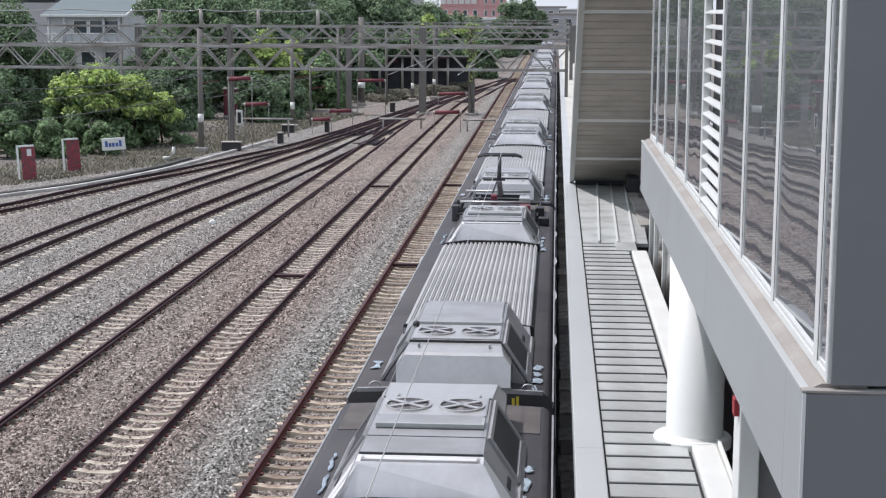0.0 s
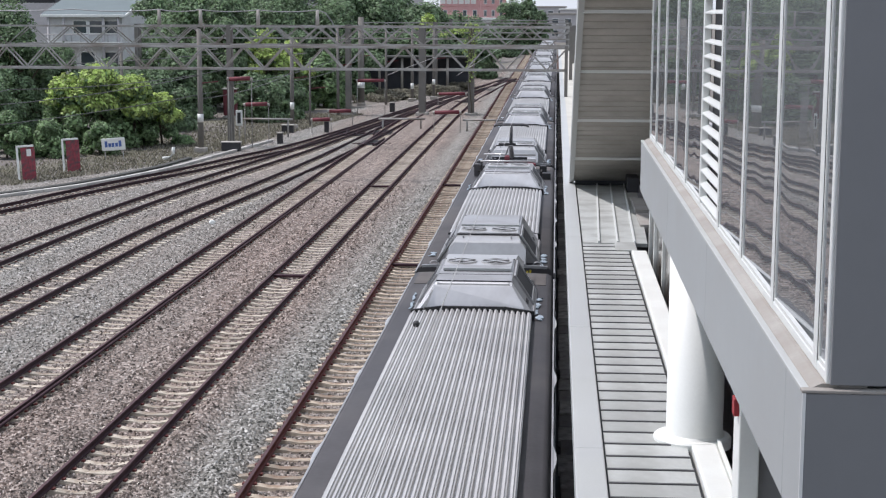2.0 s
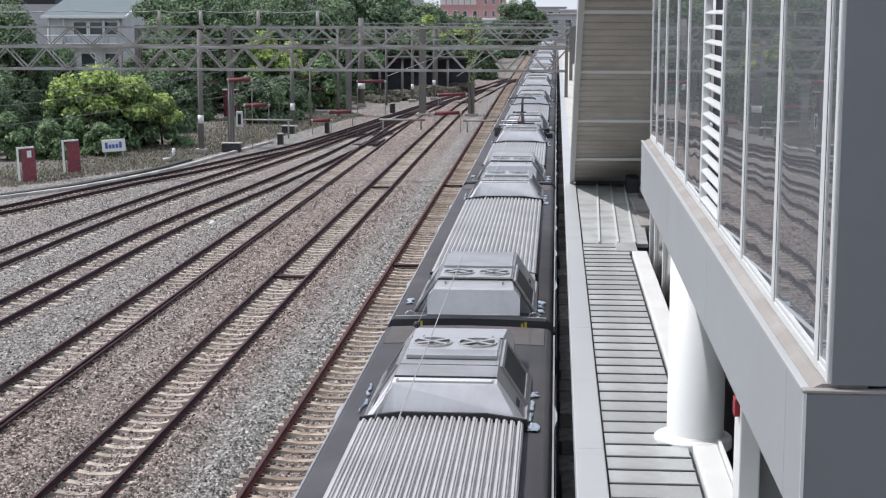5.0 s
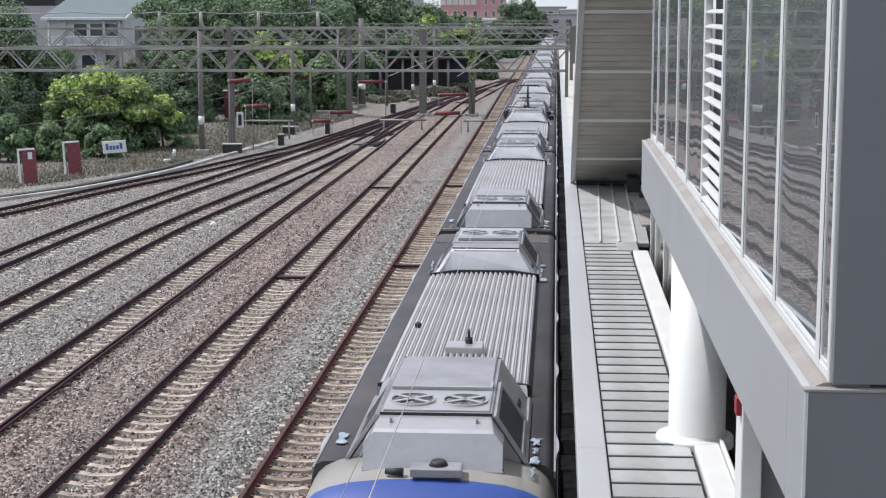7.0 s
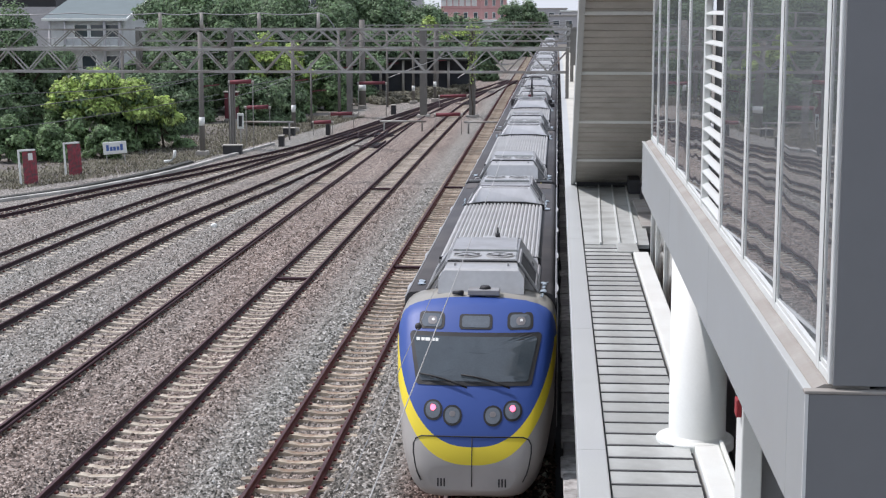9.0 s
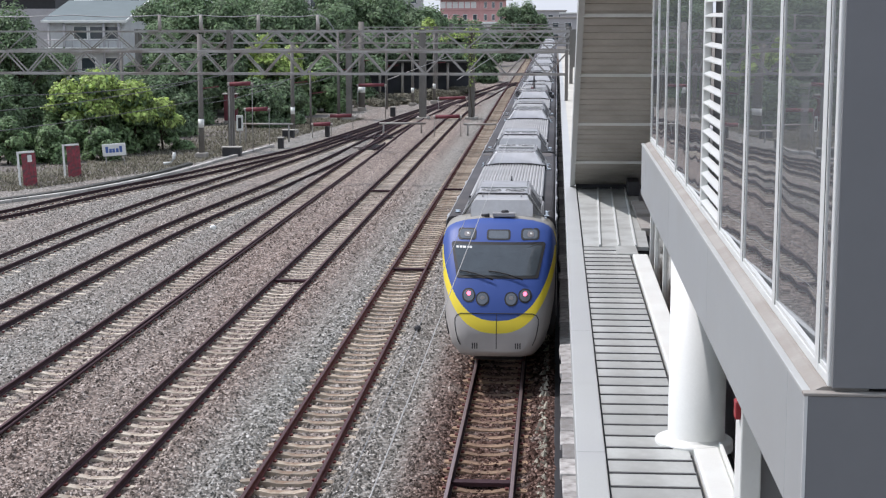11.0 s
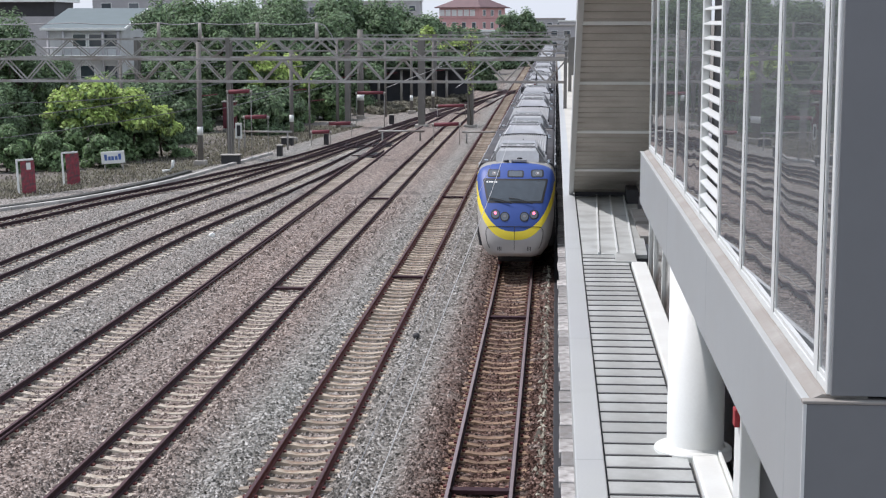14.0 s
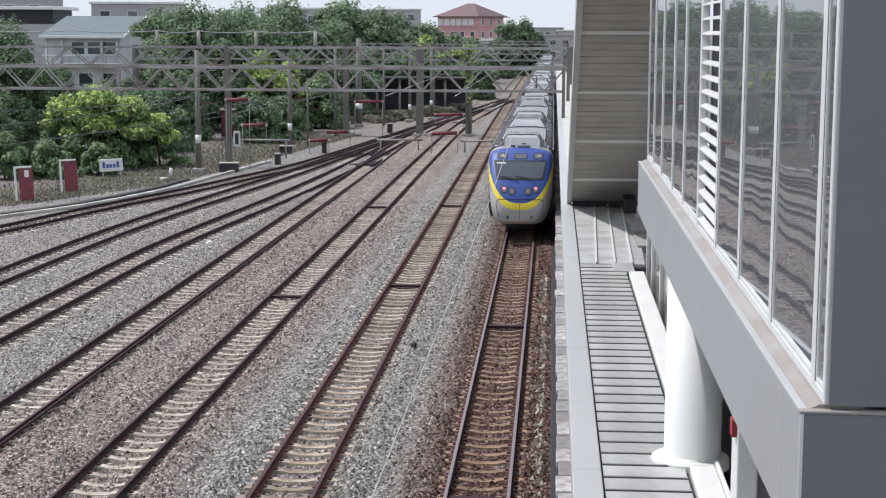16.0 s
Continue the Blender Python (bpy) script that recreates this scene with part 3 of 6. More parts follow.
CREAM = mat("cream_roof_sheet", (0.56, 0.545, 0.47), 0.6, vary=0.1, scale=1.2, fine=8, stain=(0.42, 0.4, 0.34), stain_amount=0.5)
SEAM = mat("seam_shade", (0.1, 0.1, 0.1), 0.7, vary=0.3, scale=4)


def build_canopy():
    c = thing("platform_canopy", (0, 0, 0), "pale grey sheet-metal platform canopy with raised ribs", "canopy")
    bm = bmesh.new()
    box(bm, 0.515, 1.375, 9.0, 28.9, CANOPY - 0.08, CANOPY - 0.03)
    part("roof_sheet", bm, DARK, c, "dark joints below the roof sheets")
    me_bm = bmesh.new()
    loft(me_bm, [[(x, -0.2, -0.03), (x, 0.215, -0.03), (x, 0.21, 0.01), (x, -0.15, -0.004), (x, -0.17, 0.022), (x, -0.195, 0.022)] for x in (0.535, 1.345)])
    # dark strip at each sheet's near lip, coloured for the rib's shaded side
    seam_bm = bmesh.new()
    box(seam_bm, 0.535, 1.345, -0.222, -0.201, -0.03, 0.02)
    seam = bpy.data.meshes.new("seam")
    seam_bm.to_mesh(seam)
    seam_bm.free()
    seam.materials.append(SEAM)
    me = bpy.data.meshes.new("sheet_panel")
    me_bm.to_mesh(me)
    me_bm.free()
    me.materials.append(ROOF_GREY)
    y = 9.3
    while y < 28.8:
        ob = new("sheet_panel", me)
        ob.parent = c
        ob.location = (0, y, CANOPY)
        ob = new("seam", seam)
        ob.parent = c
        ob.location = (0, y, CANOPY)
        y += 0.44
    for a, b in ((9.0, 14.95), (14.956, 20.9), (20.906, 29.4), (29.406, 39.5), (39.506, 60), (60.01, 100), (100.01, 190)):
        bm = bmesh.new()
        soft_box(bm, 0.23, 0.515, a, b, CANOPY - 0.22, CANOPY + 0.05, 0.012)
        part("gutter", bm, GUTTER, c, "light grey box gutter")
    # long sheets that splay a little towards the stair
    near, far = (0.53, 0.84, 1.187, 1.5, 1.75), (0.53, 1.12, 1.44, 1.78, 2.1)
    for k in range(4):
        bm = bmesh.new()
        loft(bm, [[(p[k] + 0.014, y, CANOPY - 0.06), (p[k + 1] - 0.014, y, CANOPY - 0.06), (p[k + 1] - 0.014, y, CANOPY + 0.01), (p[k] + 0.014, y, CANOPY + 0.01)] for y, p in ((28.95, near), (42, far))])
        part("long_panel", bm, ROOF_GREY, c)
    for k in (1, 2, 3):
        bm = bmesh.new()
        loft(bm, [[(p[k] - 0.02, y, CANOPY - 0.05), (p[k] + 0.02, y, CANOPY - 0.05), (p[k] + 0.016, y, CANOPY + 0.05), (p[k] - 0.016, y, CANOPY + 0.05)] for y, p in ((28.95, near), (42, far))])
        part("standing_seam", bm, ALU, c)
    bm = bmesh.new()
    soft_box(bm, 1.12, 1.5, 27.95, 28.94, CANOPY - 0.02, CANOPY + 0.036, 0.008)
    part("step_panel", bm, ROOF_GREY, c, "grey sheet that steps down over the ribbed roof")
    bm = bmesh.new()
    box(bm, 0.46, 2.6, 42, 190, CANOPY - 0.1, CANOPY + 0.06)
    part("far_roof", bm, CREAM, c, "cream far canopy roof")
    for a, b, w in ((9.0, 12.9, 1.64), (12.906, 15.5, 1.64), (15.7, 27.9, 1.66)):
        bm = bmesh.new()
        soft_box(bm, 1.39, w, a, b, CANOPY - 0.1, CANOPY + 0.04, 0.02)
        part("upstand", bm, WHITE, c, "white upstand gutter")
    bm = bmesh.new()
    soft_box(bm, 1.646, 1.68, 9.0, 15.3, CANOPY - 0.1, CANOPY + 0.075, 0.008)
    part("upstand_edge", bm, WHITE, c, "raised white edge of the upstand")
    for y in (60, 80, 100, 120, 140, 160, 180):
        bm = bmesh.new()
        rod(bm, (1.5, y, 0.93), (1.5, y, CANOPY - 0.08), 0.1, n=12)
        part("support_post", bm, WHITE, c)


build_canopy()


def build_below():
    """Glazed screen and white pier under the concourse."""
    s = thing("glazed_screen", (0, 0, 0), "dark glazed screen with white posts under the concourse", "screen")
    ys = [16.6, 18.4, 20.4, 22.6, 24.8, 26.9, 28.3]
    for y in ys:
        bm = bmesh.new()
        soft_box(bm, 1.72, 1.8, y, y + 0.06, 0.93, BEAM0 + 0.01, 0.01)
        part("post", bm, WHITE, s)
    for a, b in zip(ys, ys[1:]):
        bm = bmesh.new()
        box(bm, 1.77, 1.785, a + 0.06, b, 0.93, BEAM0 + 0.01)
        part("pane", bm, BROWN_GLASS, s)
    pier = thing("white_pier", (0, 0, 0), "white painted rectangular pier under the concourse edge", "pier")
    bm = bmesh.new()
    soft_box(bm, 1.34, 1.49, 11.0, 11.35, 0.93, BEAM0 + 0.005, 0.012)
    part("shaft", bm, WHITE, pier)
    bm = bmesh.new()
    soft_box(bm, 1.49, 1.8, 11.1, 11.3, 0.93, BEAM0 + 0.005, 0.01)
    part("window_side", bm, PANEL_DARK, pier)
    fire = thing("alarm_box", (1.31, 11.02, 5.5), "small red alarm box on the white pier", "alarm box")
    bm = bmesh.new()
    soft_box(bm, -0.012, 0.028, 0.0, 0.12, -0.085, 0.045, 0.008)
    part("case", bm, REDPAINT, fire)
    w = thing("roof_hatch", (0, 0, 0), "dark hatch with grey boxes where the stair meets the canopy", "hatch")
    bm = bmesh.new()
    soft_box(bm, 1.72, 2.0, 37.2, 38.2, CANOPY + 0.0, CANOPY + 0.35, 0.02)
    part("box", bm, DARK, w)
    bm = bmesh.new()
    soft_box(bm, 1.72, 2.0, 31.2, 33.0, CANOPY - 0.1, CANOPY + 0.06, 0.01)
    soft_box(bm, 1.72, 2.0, 33.2, 35.4, CANOPY - 0.1, CANOPY + 0.1, 0.01)
    part("lid", bm, LEDGE, w)
    # wall that closes the platform side
    bm = bmesh.new()
    box(bm, 3.0, 3.2, 7.6, 190, 0.93, 6.0)
    tagged(part("wall_platform", bm, GREYWALL), "grey rendered wall behind the platform", "wall", kind="structure")


# the brown reflection in these panes is put into the base colour
BROWN_GLASS = mat("brown_reflection_glass", (0.06, 0.045, 0.035), 0.12, vary=0.3, scale=2)
build_below()


def build_column():
    col = thing("round_column", (1.445, 15.55, CANOPY), "white round column on a flared plinth under the concourse", "column")
    bm = bmesh.new()
    rod(bm, (0, 0, -3.07), (0, 0, BEAM0 - CANOPY + 0.005), 0.285, n=48)
    part("shaft", bm, WHITE, col)
    bm = bmesh.new()
    loft(bm, [[(r * math.cos(a) - 0.02 * f, r * math.sin(a), z) for a in [2 * math.pi * k / 40 for k in range(40)]]
              for z, r, f in ((-0.06, 0.39, 1), (0.03, 0.39, 1), (0.046, 0.375, 1), (0.052, 0.31, 0.5), (0.075, 0.288, 0))])
    part("plinth", bm, WHITE, col)


build_column()


def build_stair_roof():
    """The soffit over the stair, rising from the canopy towards the concourse."""
    s = thing("stair_soffit", (0, 0, 0), "sloping grey-beige ribbed soffit over the platform stair", "stair cover")
    y0, y1 = 20.0, 38.9
    z_of = lambda y: CANOPY + 0.08 + (38.9 - y) * 0.3875
    x0, x1 = 0.41, 2.4
    bm = bmesh.new()
    loft(bm, [[(x, y, z_of(y)) for x in (x0, x1)] + [(x, y, z_of(y) + 0.5) for x in (x1, x0)] for y in (y0, y1)])
    part("deck", bm, STAIR, s)
    y = y0
    while y < y1 - 0.2:
        bm = bmesh.new()
        e = y + 0.285
        loft(bm, [[(x, y, z_of(y) + 0.01), (x, e, z_of(e) + 0.01), (x, e, z_of(e) - 0.014), (x, e - 0.05, z_of(e - 0.05) - 0.024), (x, y + 0.05, z_of(y + 0.05) - 0.024), (x, y, z_of(y) - 0.014)] for x in (x0 + 0.07, x1)])
        part("corrugated_sheet", bm, STAIR, s)
        y += 0.33
    for yy in (22.0, 25.0, 28.0, 31.0, 34.0, 36.8):
        bm = bmesh.new()
        bar(bm, (x0 + 0.05, yy, z_of(yy) - 0.05), (x1, yy, z_of(yy) - 0.05), 0.05, 0.06)
        part("cross_rib", bm, WHITE, s, "pale cross rib")
    bm = bmesh.new()
    loft(bm, [[(x0 - 0.04, y, z_of(y) - 0.07), (x0 + 0.07, y, z_of(y) - 0.07), (x0 + 0.07, y, z_of(y) + 0.55), (x0 - 0.04, y, z_of(y) + 0.55)] for y in (y0, y1)])
    part("edge_trim", bm, GUTTER, s)
    # added dark plate: stands in for shade in the gap under the soffit
    bm = bmesh.new()
    box(bm, x0 + 0.1, x1, y1 - 0.15, y1 - 0.02, CANOPY + 0.012, CANOPY + 0.12)
    part("end_plate", bm, DARK, s, "added dark plate in place of the shade under the soffit")


build_stair_roof()


# ---- the train ----
CAR = 19.68
MID = -1.275


def body_outline(w, zb, zt, tuck=0.0):
    """Outline of the cab: sides that draw in below, a round shoulder and an arched roof."""
    h = zt - zb
    sh = min(0.6, h * 0.45)
    side = zt - sh
    half = [(w * (0.6 - 0.06 * tuck), zb), (w * (0.8 - 0.07 * tuck), zb + 0.035 * h), (w * (0.91 - 0.06 * tuck), zb + 0.13 * h), (w * (0.97 - 0.03 * tuck), zb + 0.33 * h), (w, side)]
    for fx, fz in ((0.985, 0.25), (0.96, 0.45), (0.92, 0.6), (0.86, 0.72), (0.76, 0.82), (0.6, 0.91), (0.34, 0.975)):
        half.append((w * fx, side + sh * fz))
    return half + [(0, zt)] + [(-x, z) for x, z in half[::-1]]


def car_outline(w=1.32, zb=0.7, zt=3.57):
    half = [(w * 0.95, zb), (w, zb + 0.4), (w, zt - 0.55), (w - 0.015, zt - 0.3), (w - 0.04, zt - 0.16), (w - 0.075, zt - 0.07), (w - 0.14, zt - 0.035), (0.6, zt - 0.01)]
    return half + [(0, zt)] + [(-x, z) for x, z in half[::-1]]


def livery_mat():
    """Blue face, yellow band and silver body, as painted on the cab."""
    m = bpy.data.materials.new("cab_livery")
    m.use_nodes = True
    nt = m.node_tree
    b = nt.nodes["Principled BSDF"]
    b.inputs["Roughness"].default_value = 0.5
    sep = nt.nodes.new("ShaderNodeSeparateXYZ")
    nt.links.new(nt.nodes.new("ShaderNodeTexCoord").outputs["Object"], sep.inputs[0])

    def calc(op, a, c=0.0):
        n = nt.nodes.new("ShaderNodeMath")
        n.operation = op
        for k, v in enumerate((a, c)):
            if isinstance(v, (int, float)):
                n.inputs[k].default_value = v
            else:
                nt.links.new(v, n.inputs[k])
        return n.outputs[0]

    x, y, z = sep.outputs

    def inside(w, zc, zb, eu, ed):
        u = calc("POWER", calc("DIVIDE", calc("ABSOLUTE", x), w), eu)
        d = calc("DIVIDE", calc("MAXIMUM", calc("SUBTRACT", zc, z), 0.0), zc - zb)
        return calc("LESS_THAN", calc("ADD", u, calc("POWER", d, ed)), 1.0)

    front = calc("LESS_THAN", y, 1.78)
    roof = calc("GREATER_THAN", y, 1.5)
    blue = calc("MULTIPLY", calc("MAXIMUM", inside(1.275, 3.0, 1.52, 2.5, 1.4), calc("GREATER_THAN", z, 3.02)), front)
    gold = calc("MULTIPLY", inside(1.4, 3.15, 1.245, 2.5, 1.5), calc("LESS_THAN", y, 2.1))

    def mix(f, a, c):
        n = nt.nodes.new("ShaderNodeMix")
        n.data_type = "RGBA"
        nt.links.new(f, n.inputs[0])
        for k, v in ((6, a), (7, c)):
            if isinstance(v, tuple):
                n.inputs[k].default_value = (*v, 1)
            else:
                nt.links.new(v, n.inputs[k])
        return n.outputs[2]

    dirt = nt.nodes.new("ShaderNodeTexNoise")
    dirt.inputs["Scale"].default_value = 3.0
    dirt.inputs["Detail"].default_value = 6.0
    silver = mix(dirt.outputs["Fac"], (0.3, 0.285, 0.26), (0.54, 0.515, 0.48))
    cream = mix(dirt.outputs["Fac"], (0.2, 0.195, 0.17), (0.4, 0.385, 0.34))
    high = calc("GREATER_THAN", z, 3.3)
    body = mix(calc("MULTIPLY", roof, high), silver, cream)
    col = mix(gold, body, (0.82, 0.66, 0.035))
    col = mix(calc("MULTIPLY", calc("MULTIPLY", roof, high), calc("GREATER_THAN", y, 1.78)), col, cream)
    col = mix(blue, col, (0.034, 0.08, 0.3))
    nt.links.new(col, b.inputs["Base Color"])
    return m


LIVERY = livery_mat()
LAMP_GLASS = mat("lamp_glass", (0.12, 0.14, 0.16), 0.1, vary=0.2, spec=0.8)
TAIL = bpy.data.materials.new("tail_light_glow")
TAIL.use_nodes = True
TAIL.node_tree.nodes["Principled BSDF"].inputs["Base Color"].default_value = (0.8, 0.1, 0.15, 1)
TAIL.node_tree.nodes["Principled BSDF"].inputs["Emission Color"].default_value = (1.0, 0.14, 0.22, 1)
TAIL.node_tree.nodes["Principled BSDF"].inputs["Emission Strength"].default_value = 2.5

NOSE = [(0.0, 0.7, 0.84, 1.25), (0.06, 0.88, 0.75, 1.52), (0.18, 1.01, 0.69, 1.85), (0.35, 1.1, 0.66, 2.18), (0.6, 1.18, 0.65, 2.55), (0.9, 1.24, 0.66, 2.92),
        (1.2, 1.275, 0.72, 3.25), (1.45, 1.3, 0.72, 3.48), (1.65, 1.31, 0.72, 3.6), (2.0, 1.32, 0.72, 3.64), (2.6, 1.32, 0.72, 3.66)]


def face_y(x, z):
    """How far back the cab's skin lies at x and z on its sloping face."""
    def covers(y):
        for (ya, wa, ba, ta), (yb, wb, bb, tb) in zip(NOSE, NOSE[1:]):
            if ya <= y <= yb:
                f = (y - ya) / (yb - ya)
                ring = body_outline(wa + (wb - wa) * f, ba + (bb - ba) * f, ta + (tb - ta) * f)
                break
        half = ring[:len(ring) // 2 + 1]
        if abs(x) > max(p[0] for p in half):
            return False
        for (xa, za), (xb, zb) in zip(half[4:], half[5:]):
            if xb <= abs(x) <= xa:
                return z <= za + (zb - za) * (xa - abs(x)) / max(xa - xb, 1e-6)
        return z <= half[-1][1]
    lo, hi = 0.0, 2.6
    for _ in range(18):
        m = (lo + hi) / 2
        lo, hi = (lo, m) if covers(m) else (m, hi)
    return hi


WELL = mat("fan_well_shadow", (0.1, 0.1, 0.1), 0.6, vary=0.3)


def unit_meshes(outer, fan, lip, long, turned):
    """The meshes of a roof cooling unit, built once: name, mesh, label. Its outer end lies at y = 0.
    outer: end of the outer cowl; fan: centre of the fans; lip: raised edge of the lid; long: inner end."""
    zb, zt = 3.52, 4.09
    out = []

    def keep(name, bm, material, label=""):
        me = bpy.data.meshes.new(name)
        bm.normal_update()
        bm.to_mesh(me)
        bm.free()
        me.materials.append(material)
        out.append((name, me, label))

    def sec(y, top, wt, wb, low=0.06):
        return [(-wb, y, zb), (wb, y, zb), (wb, y, zb + low), (wt, y, top), (-wt, y, top), (-wb, y, zb + low)]
    bm = bmesh.new()
    box(bm, -0.73, 0.73, 0.02, 0.1, zb, zb + 0.1)
    keep("kick_plate", bm, DARK)
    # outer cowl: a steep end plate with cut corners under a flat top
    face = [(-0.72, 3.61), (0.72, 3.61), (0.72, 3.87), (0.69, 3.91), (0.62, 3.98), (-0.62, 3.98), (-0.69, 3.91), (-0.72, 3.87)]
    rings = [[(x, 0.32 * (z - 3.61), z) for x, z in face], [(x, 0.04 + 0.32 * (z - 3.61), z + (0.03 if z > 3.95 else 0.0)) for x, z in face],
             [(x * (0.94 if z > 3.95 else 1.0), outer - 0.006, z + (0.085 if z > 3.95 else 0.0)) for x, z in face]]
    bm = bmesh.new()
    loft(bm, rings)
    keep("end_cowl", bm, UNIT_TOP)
    bm = bmesh.new()
    soft_box(bm, -0.73, 0.73, -0.012, 0.05, 3.585, 3.615, 0.006)
    keep("cowl_sill", bm, UNIT)
    for x in (-0.47, 0.43):
        bm = bmesh.new()
        soft_box(bm, x, x + 0.025, outer - 0.2, outer - 0.12, 4.03, 4.085, 0.005)
        keep("grab_lug", bm, UNIT)
    seam = long - 0.29 if turned else long - 0.12
    bm = bmesh.new()
    loft(bm, [sec(outer, zt - 0.03, 0.585, 0.9), sec(outer + 0.03, zt, 0.585, 0.92), sec(seam - 0.02, zt, 0.595, 0.93), sec(seam, zt - 0.012, 0.595, 0.93)])
    keep("casing", bm, UNIT)
    bm = bmesh.new()
    if turned:
        loft(bm, [sec(seam + 0.008, zt - 0.014, 0.6, 0.935), sec(long - 0.13, zt - 0.04, 0.605, 0.92), [(x, y - (0.12 if z > 3.9 else 0.0), z) for x, y, z in sec(long, zt - 0.06, 0.585, 0.8, 0.2)]])
    else:
        loft(bm, [sec(seam + 0.008, zt - 0.014, 0.59, 0.93), sec(long - 0.02, zt - 0.1, 0.59, 0.92), sec(long + 0.2, 3.7, 0.62, 0.9, 0.16)])
    keep("inner_cowl", bm, UNIT_WHITE if turned else UNIT, "pale end cowl" if turned else "")
    bm = bmesh.new()
    y = long if turned else long + 0.2
    loft(bm, [[(-0.96, v, zb), (0.96, v, zb), (0.96, v, 3.68), (0.5, v, 3.745), (-0.5, v, 3.745), (-0.96, v, 3.68)] for v in (y + 0.003, y + 0.05)])
    keep("rubber_seal", bm, BLACK, "black rubber seal against the ribbed roof")
    if turned:
        bm = bmesh.new()
        box(bm, -0.56, 0.56, long - 0.16, long - 0.135, zt - 0.05, zt - 0.018)
        for x in (-0.56, 0.535):
            box(bm, x, x + 0.025, long - 0.23, long - 0.16, zt - 0.05, zt - 0.012)
        keep("cowl_lip", bm, UNIT_TOP)
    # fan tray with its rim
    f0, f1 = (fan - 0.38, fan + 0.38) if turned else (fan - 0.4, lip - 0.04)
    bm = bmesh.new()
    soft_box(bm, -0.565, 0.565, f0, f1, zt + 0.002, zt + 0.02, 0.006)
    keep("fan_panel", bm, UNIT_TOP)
    l0, l1 = (f1 + 0.012, lip - 0.03) if turned else (lip + 0.05, seam - 0.05)
    bm = bmesh.new()
    soft_box(bm, -0.55, 0.55, l0, l1, zt + 0.004, zt + 0.026, 0.008)
    keep("lid", bm, UNIT)
    bm = bmesh.new()
    box(bm, -0.56, 0.535, lip, lip + 0.03, zt + 0.004, zt + 0.05)
    if turned:
        box(bm, -0.56, -0.535, lip - 0.25, lip, zt + 0.004, zt + 0.05)
    else:
        box(bm, 0.53, 0.56, lip, lip + 0.3, zt + 0.004, zt + 0.05)
    keep("lip", bm, GUTTER)
    bm = bmesh.new()
    box(bm, -0.56, 0.535, lip + (0.032 if turned else -0.028), lip + (0.062 if turned else -0.002), zt + 0.001, zt + 0.006)
    keep("lip_gap", bm, DARK)
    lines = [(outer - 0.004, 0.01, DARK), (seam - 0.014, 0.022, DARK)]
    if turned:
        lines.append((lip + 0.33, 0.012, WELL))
    for y, w, m in lines:
        bm = bmesh.new()
        box(bm, -0.592, 0.592, y, y + w, zt - 0.03, zt + 0.006)
        keep("seam", bm, m)
    for x in (-0.285, 0.285):
        n = 28
        circle = lambda r, z: [(x + r * math.cos(2 * math.pi * k / n), fan + 1.08 * r * math.sin(2 * math.pi * k / n), z) for k in range(n)]
        bm = bmesh.new()
        loft(bm, [circle(0.25, zt + 0.02), circle(0.25, zt + 0.04), circle(0.228, zt + 0.04), circle(0.228, zt + 0.024)], caps=False)
        keep("fan_rim", bm, UNIT_TOP)
        # flat dark disc: the shade down inside the fan, painted as colour
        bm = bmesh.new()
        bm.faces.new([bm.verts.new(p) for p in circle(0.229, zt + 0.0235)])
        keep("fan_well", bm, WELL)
        bm = bmesh.new()
        for k in range(6):
            a = 2 * math.pi * k / 6 + 0.5 + x
            c = Vector((x, fan, zt + 0.027))
            d1, d2 = Vector((math.cos(a), 1.02 * math.sin(a), 0)), Vector((math.cos(a + 0.5), 1.02 * math.sin(a + 0.5), 0))
            bm.faces.new([bm.verts.new(c + d1 * 0.04), bm.verts.new(c + d1 * 0.2 + Vector((0, 0, 0.006))), bm.verts.new(c + d2 * 0.2), bm.verts.new(c + d2 * 0.04)])
        keep("fan_blade", bm, FAN)
        bm = bmesh.new()
        for a in (0.62, 2.5):
            d = Vector((math.cos(a) * 0.245, 1.08 * math.sin(a) * 0.245, 0))
            c = Vector((x, fan, zt + 0.04))
            bar(bm, c - d, c + d, 0.055, 0.012)
        keep("fan_cross", bm, UNIT_TOP)
    g0, g1 = (outer + 0.06, outer + 1.45)
    for sgn in (-1, 1):
        def on(f, y, o):
            # a point on the sloping side: f from the top to the bottom, o outwards
            return (sgn * (0.59 + 0.335 * f + o), y, zt - (zt - zb - 0.06) * f + o * 0.5)
        bm = bmesh.new()
        for y0, y1, f0, f1 in ((g0 - 0.08, g0, 0.05, 1.02), (g1, g1 + 0.08, 0.05, 0.95), (g0, g1, 0.05, 0.12), (g0, g1, 0.88, 0.95), (g0 - 0.06, seam, 0.97, 1.05)):
            loft(bm, [[on(f0, y, 0.0), on(f0, y, 0.03), on(f1, y, 0.03), on(f1, y, 0.0)] for y in (y0, y1)])
        keep("side_frame", bm, UNIT)
        bm = bmesh.new()
        loft(bm, [[on(0.12, y, 0.0), on(0.12, y, 0.01), on(0.88, y, 0.01), on(0.88, y, 0.0)] for y in (g0, g1)])
        keep("side_grille", bm, DARK)
        bm = bmesh.new()
        loft(bm, [[on(0.66, y, 0.0), on(0.66, y, 0.012), on(0.76, y, 0.012), on(0.76, y, 0.0)] for y in (g1 + 0.3, g1 + 0.62)])
        keep("side_slot", bm, DARK)
    return out


FAN = mat("fan_blade_grey", (0.2, 0.19, 0.19), 0.5, vary=0.2)
UNIT_NEAR = unit_meshes(0.5, 0.97, 1.48, 3.3, False)
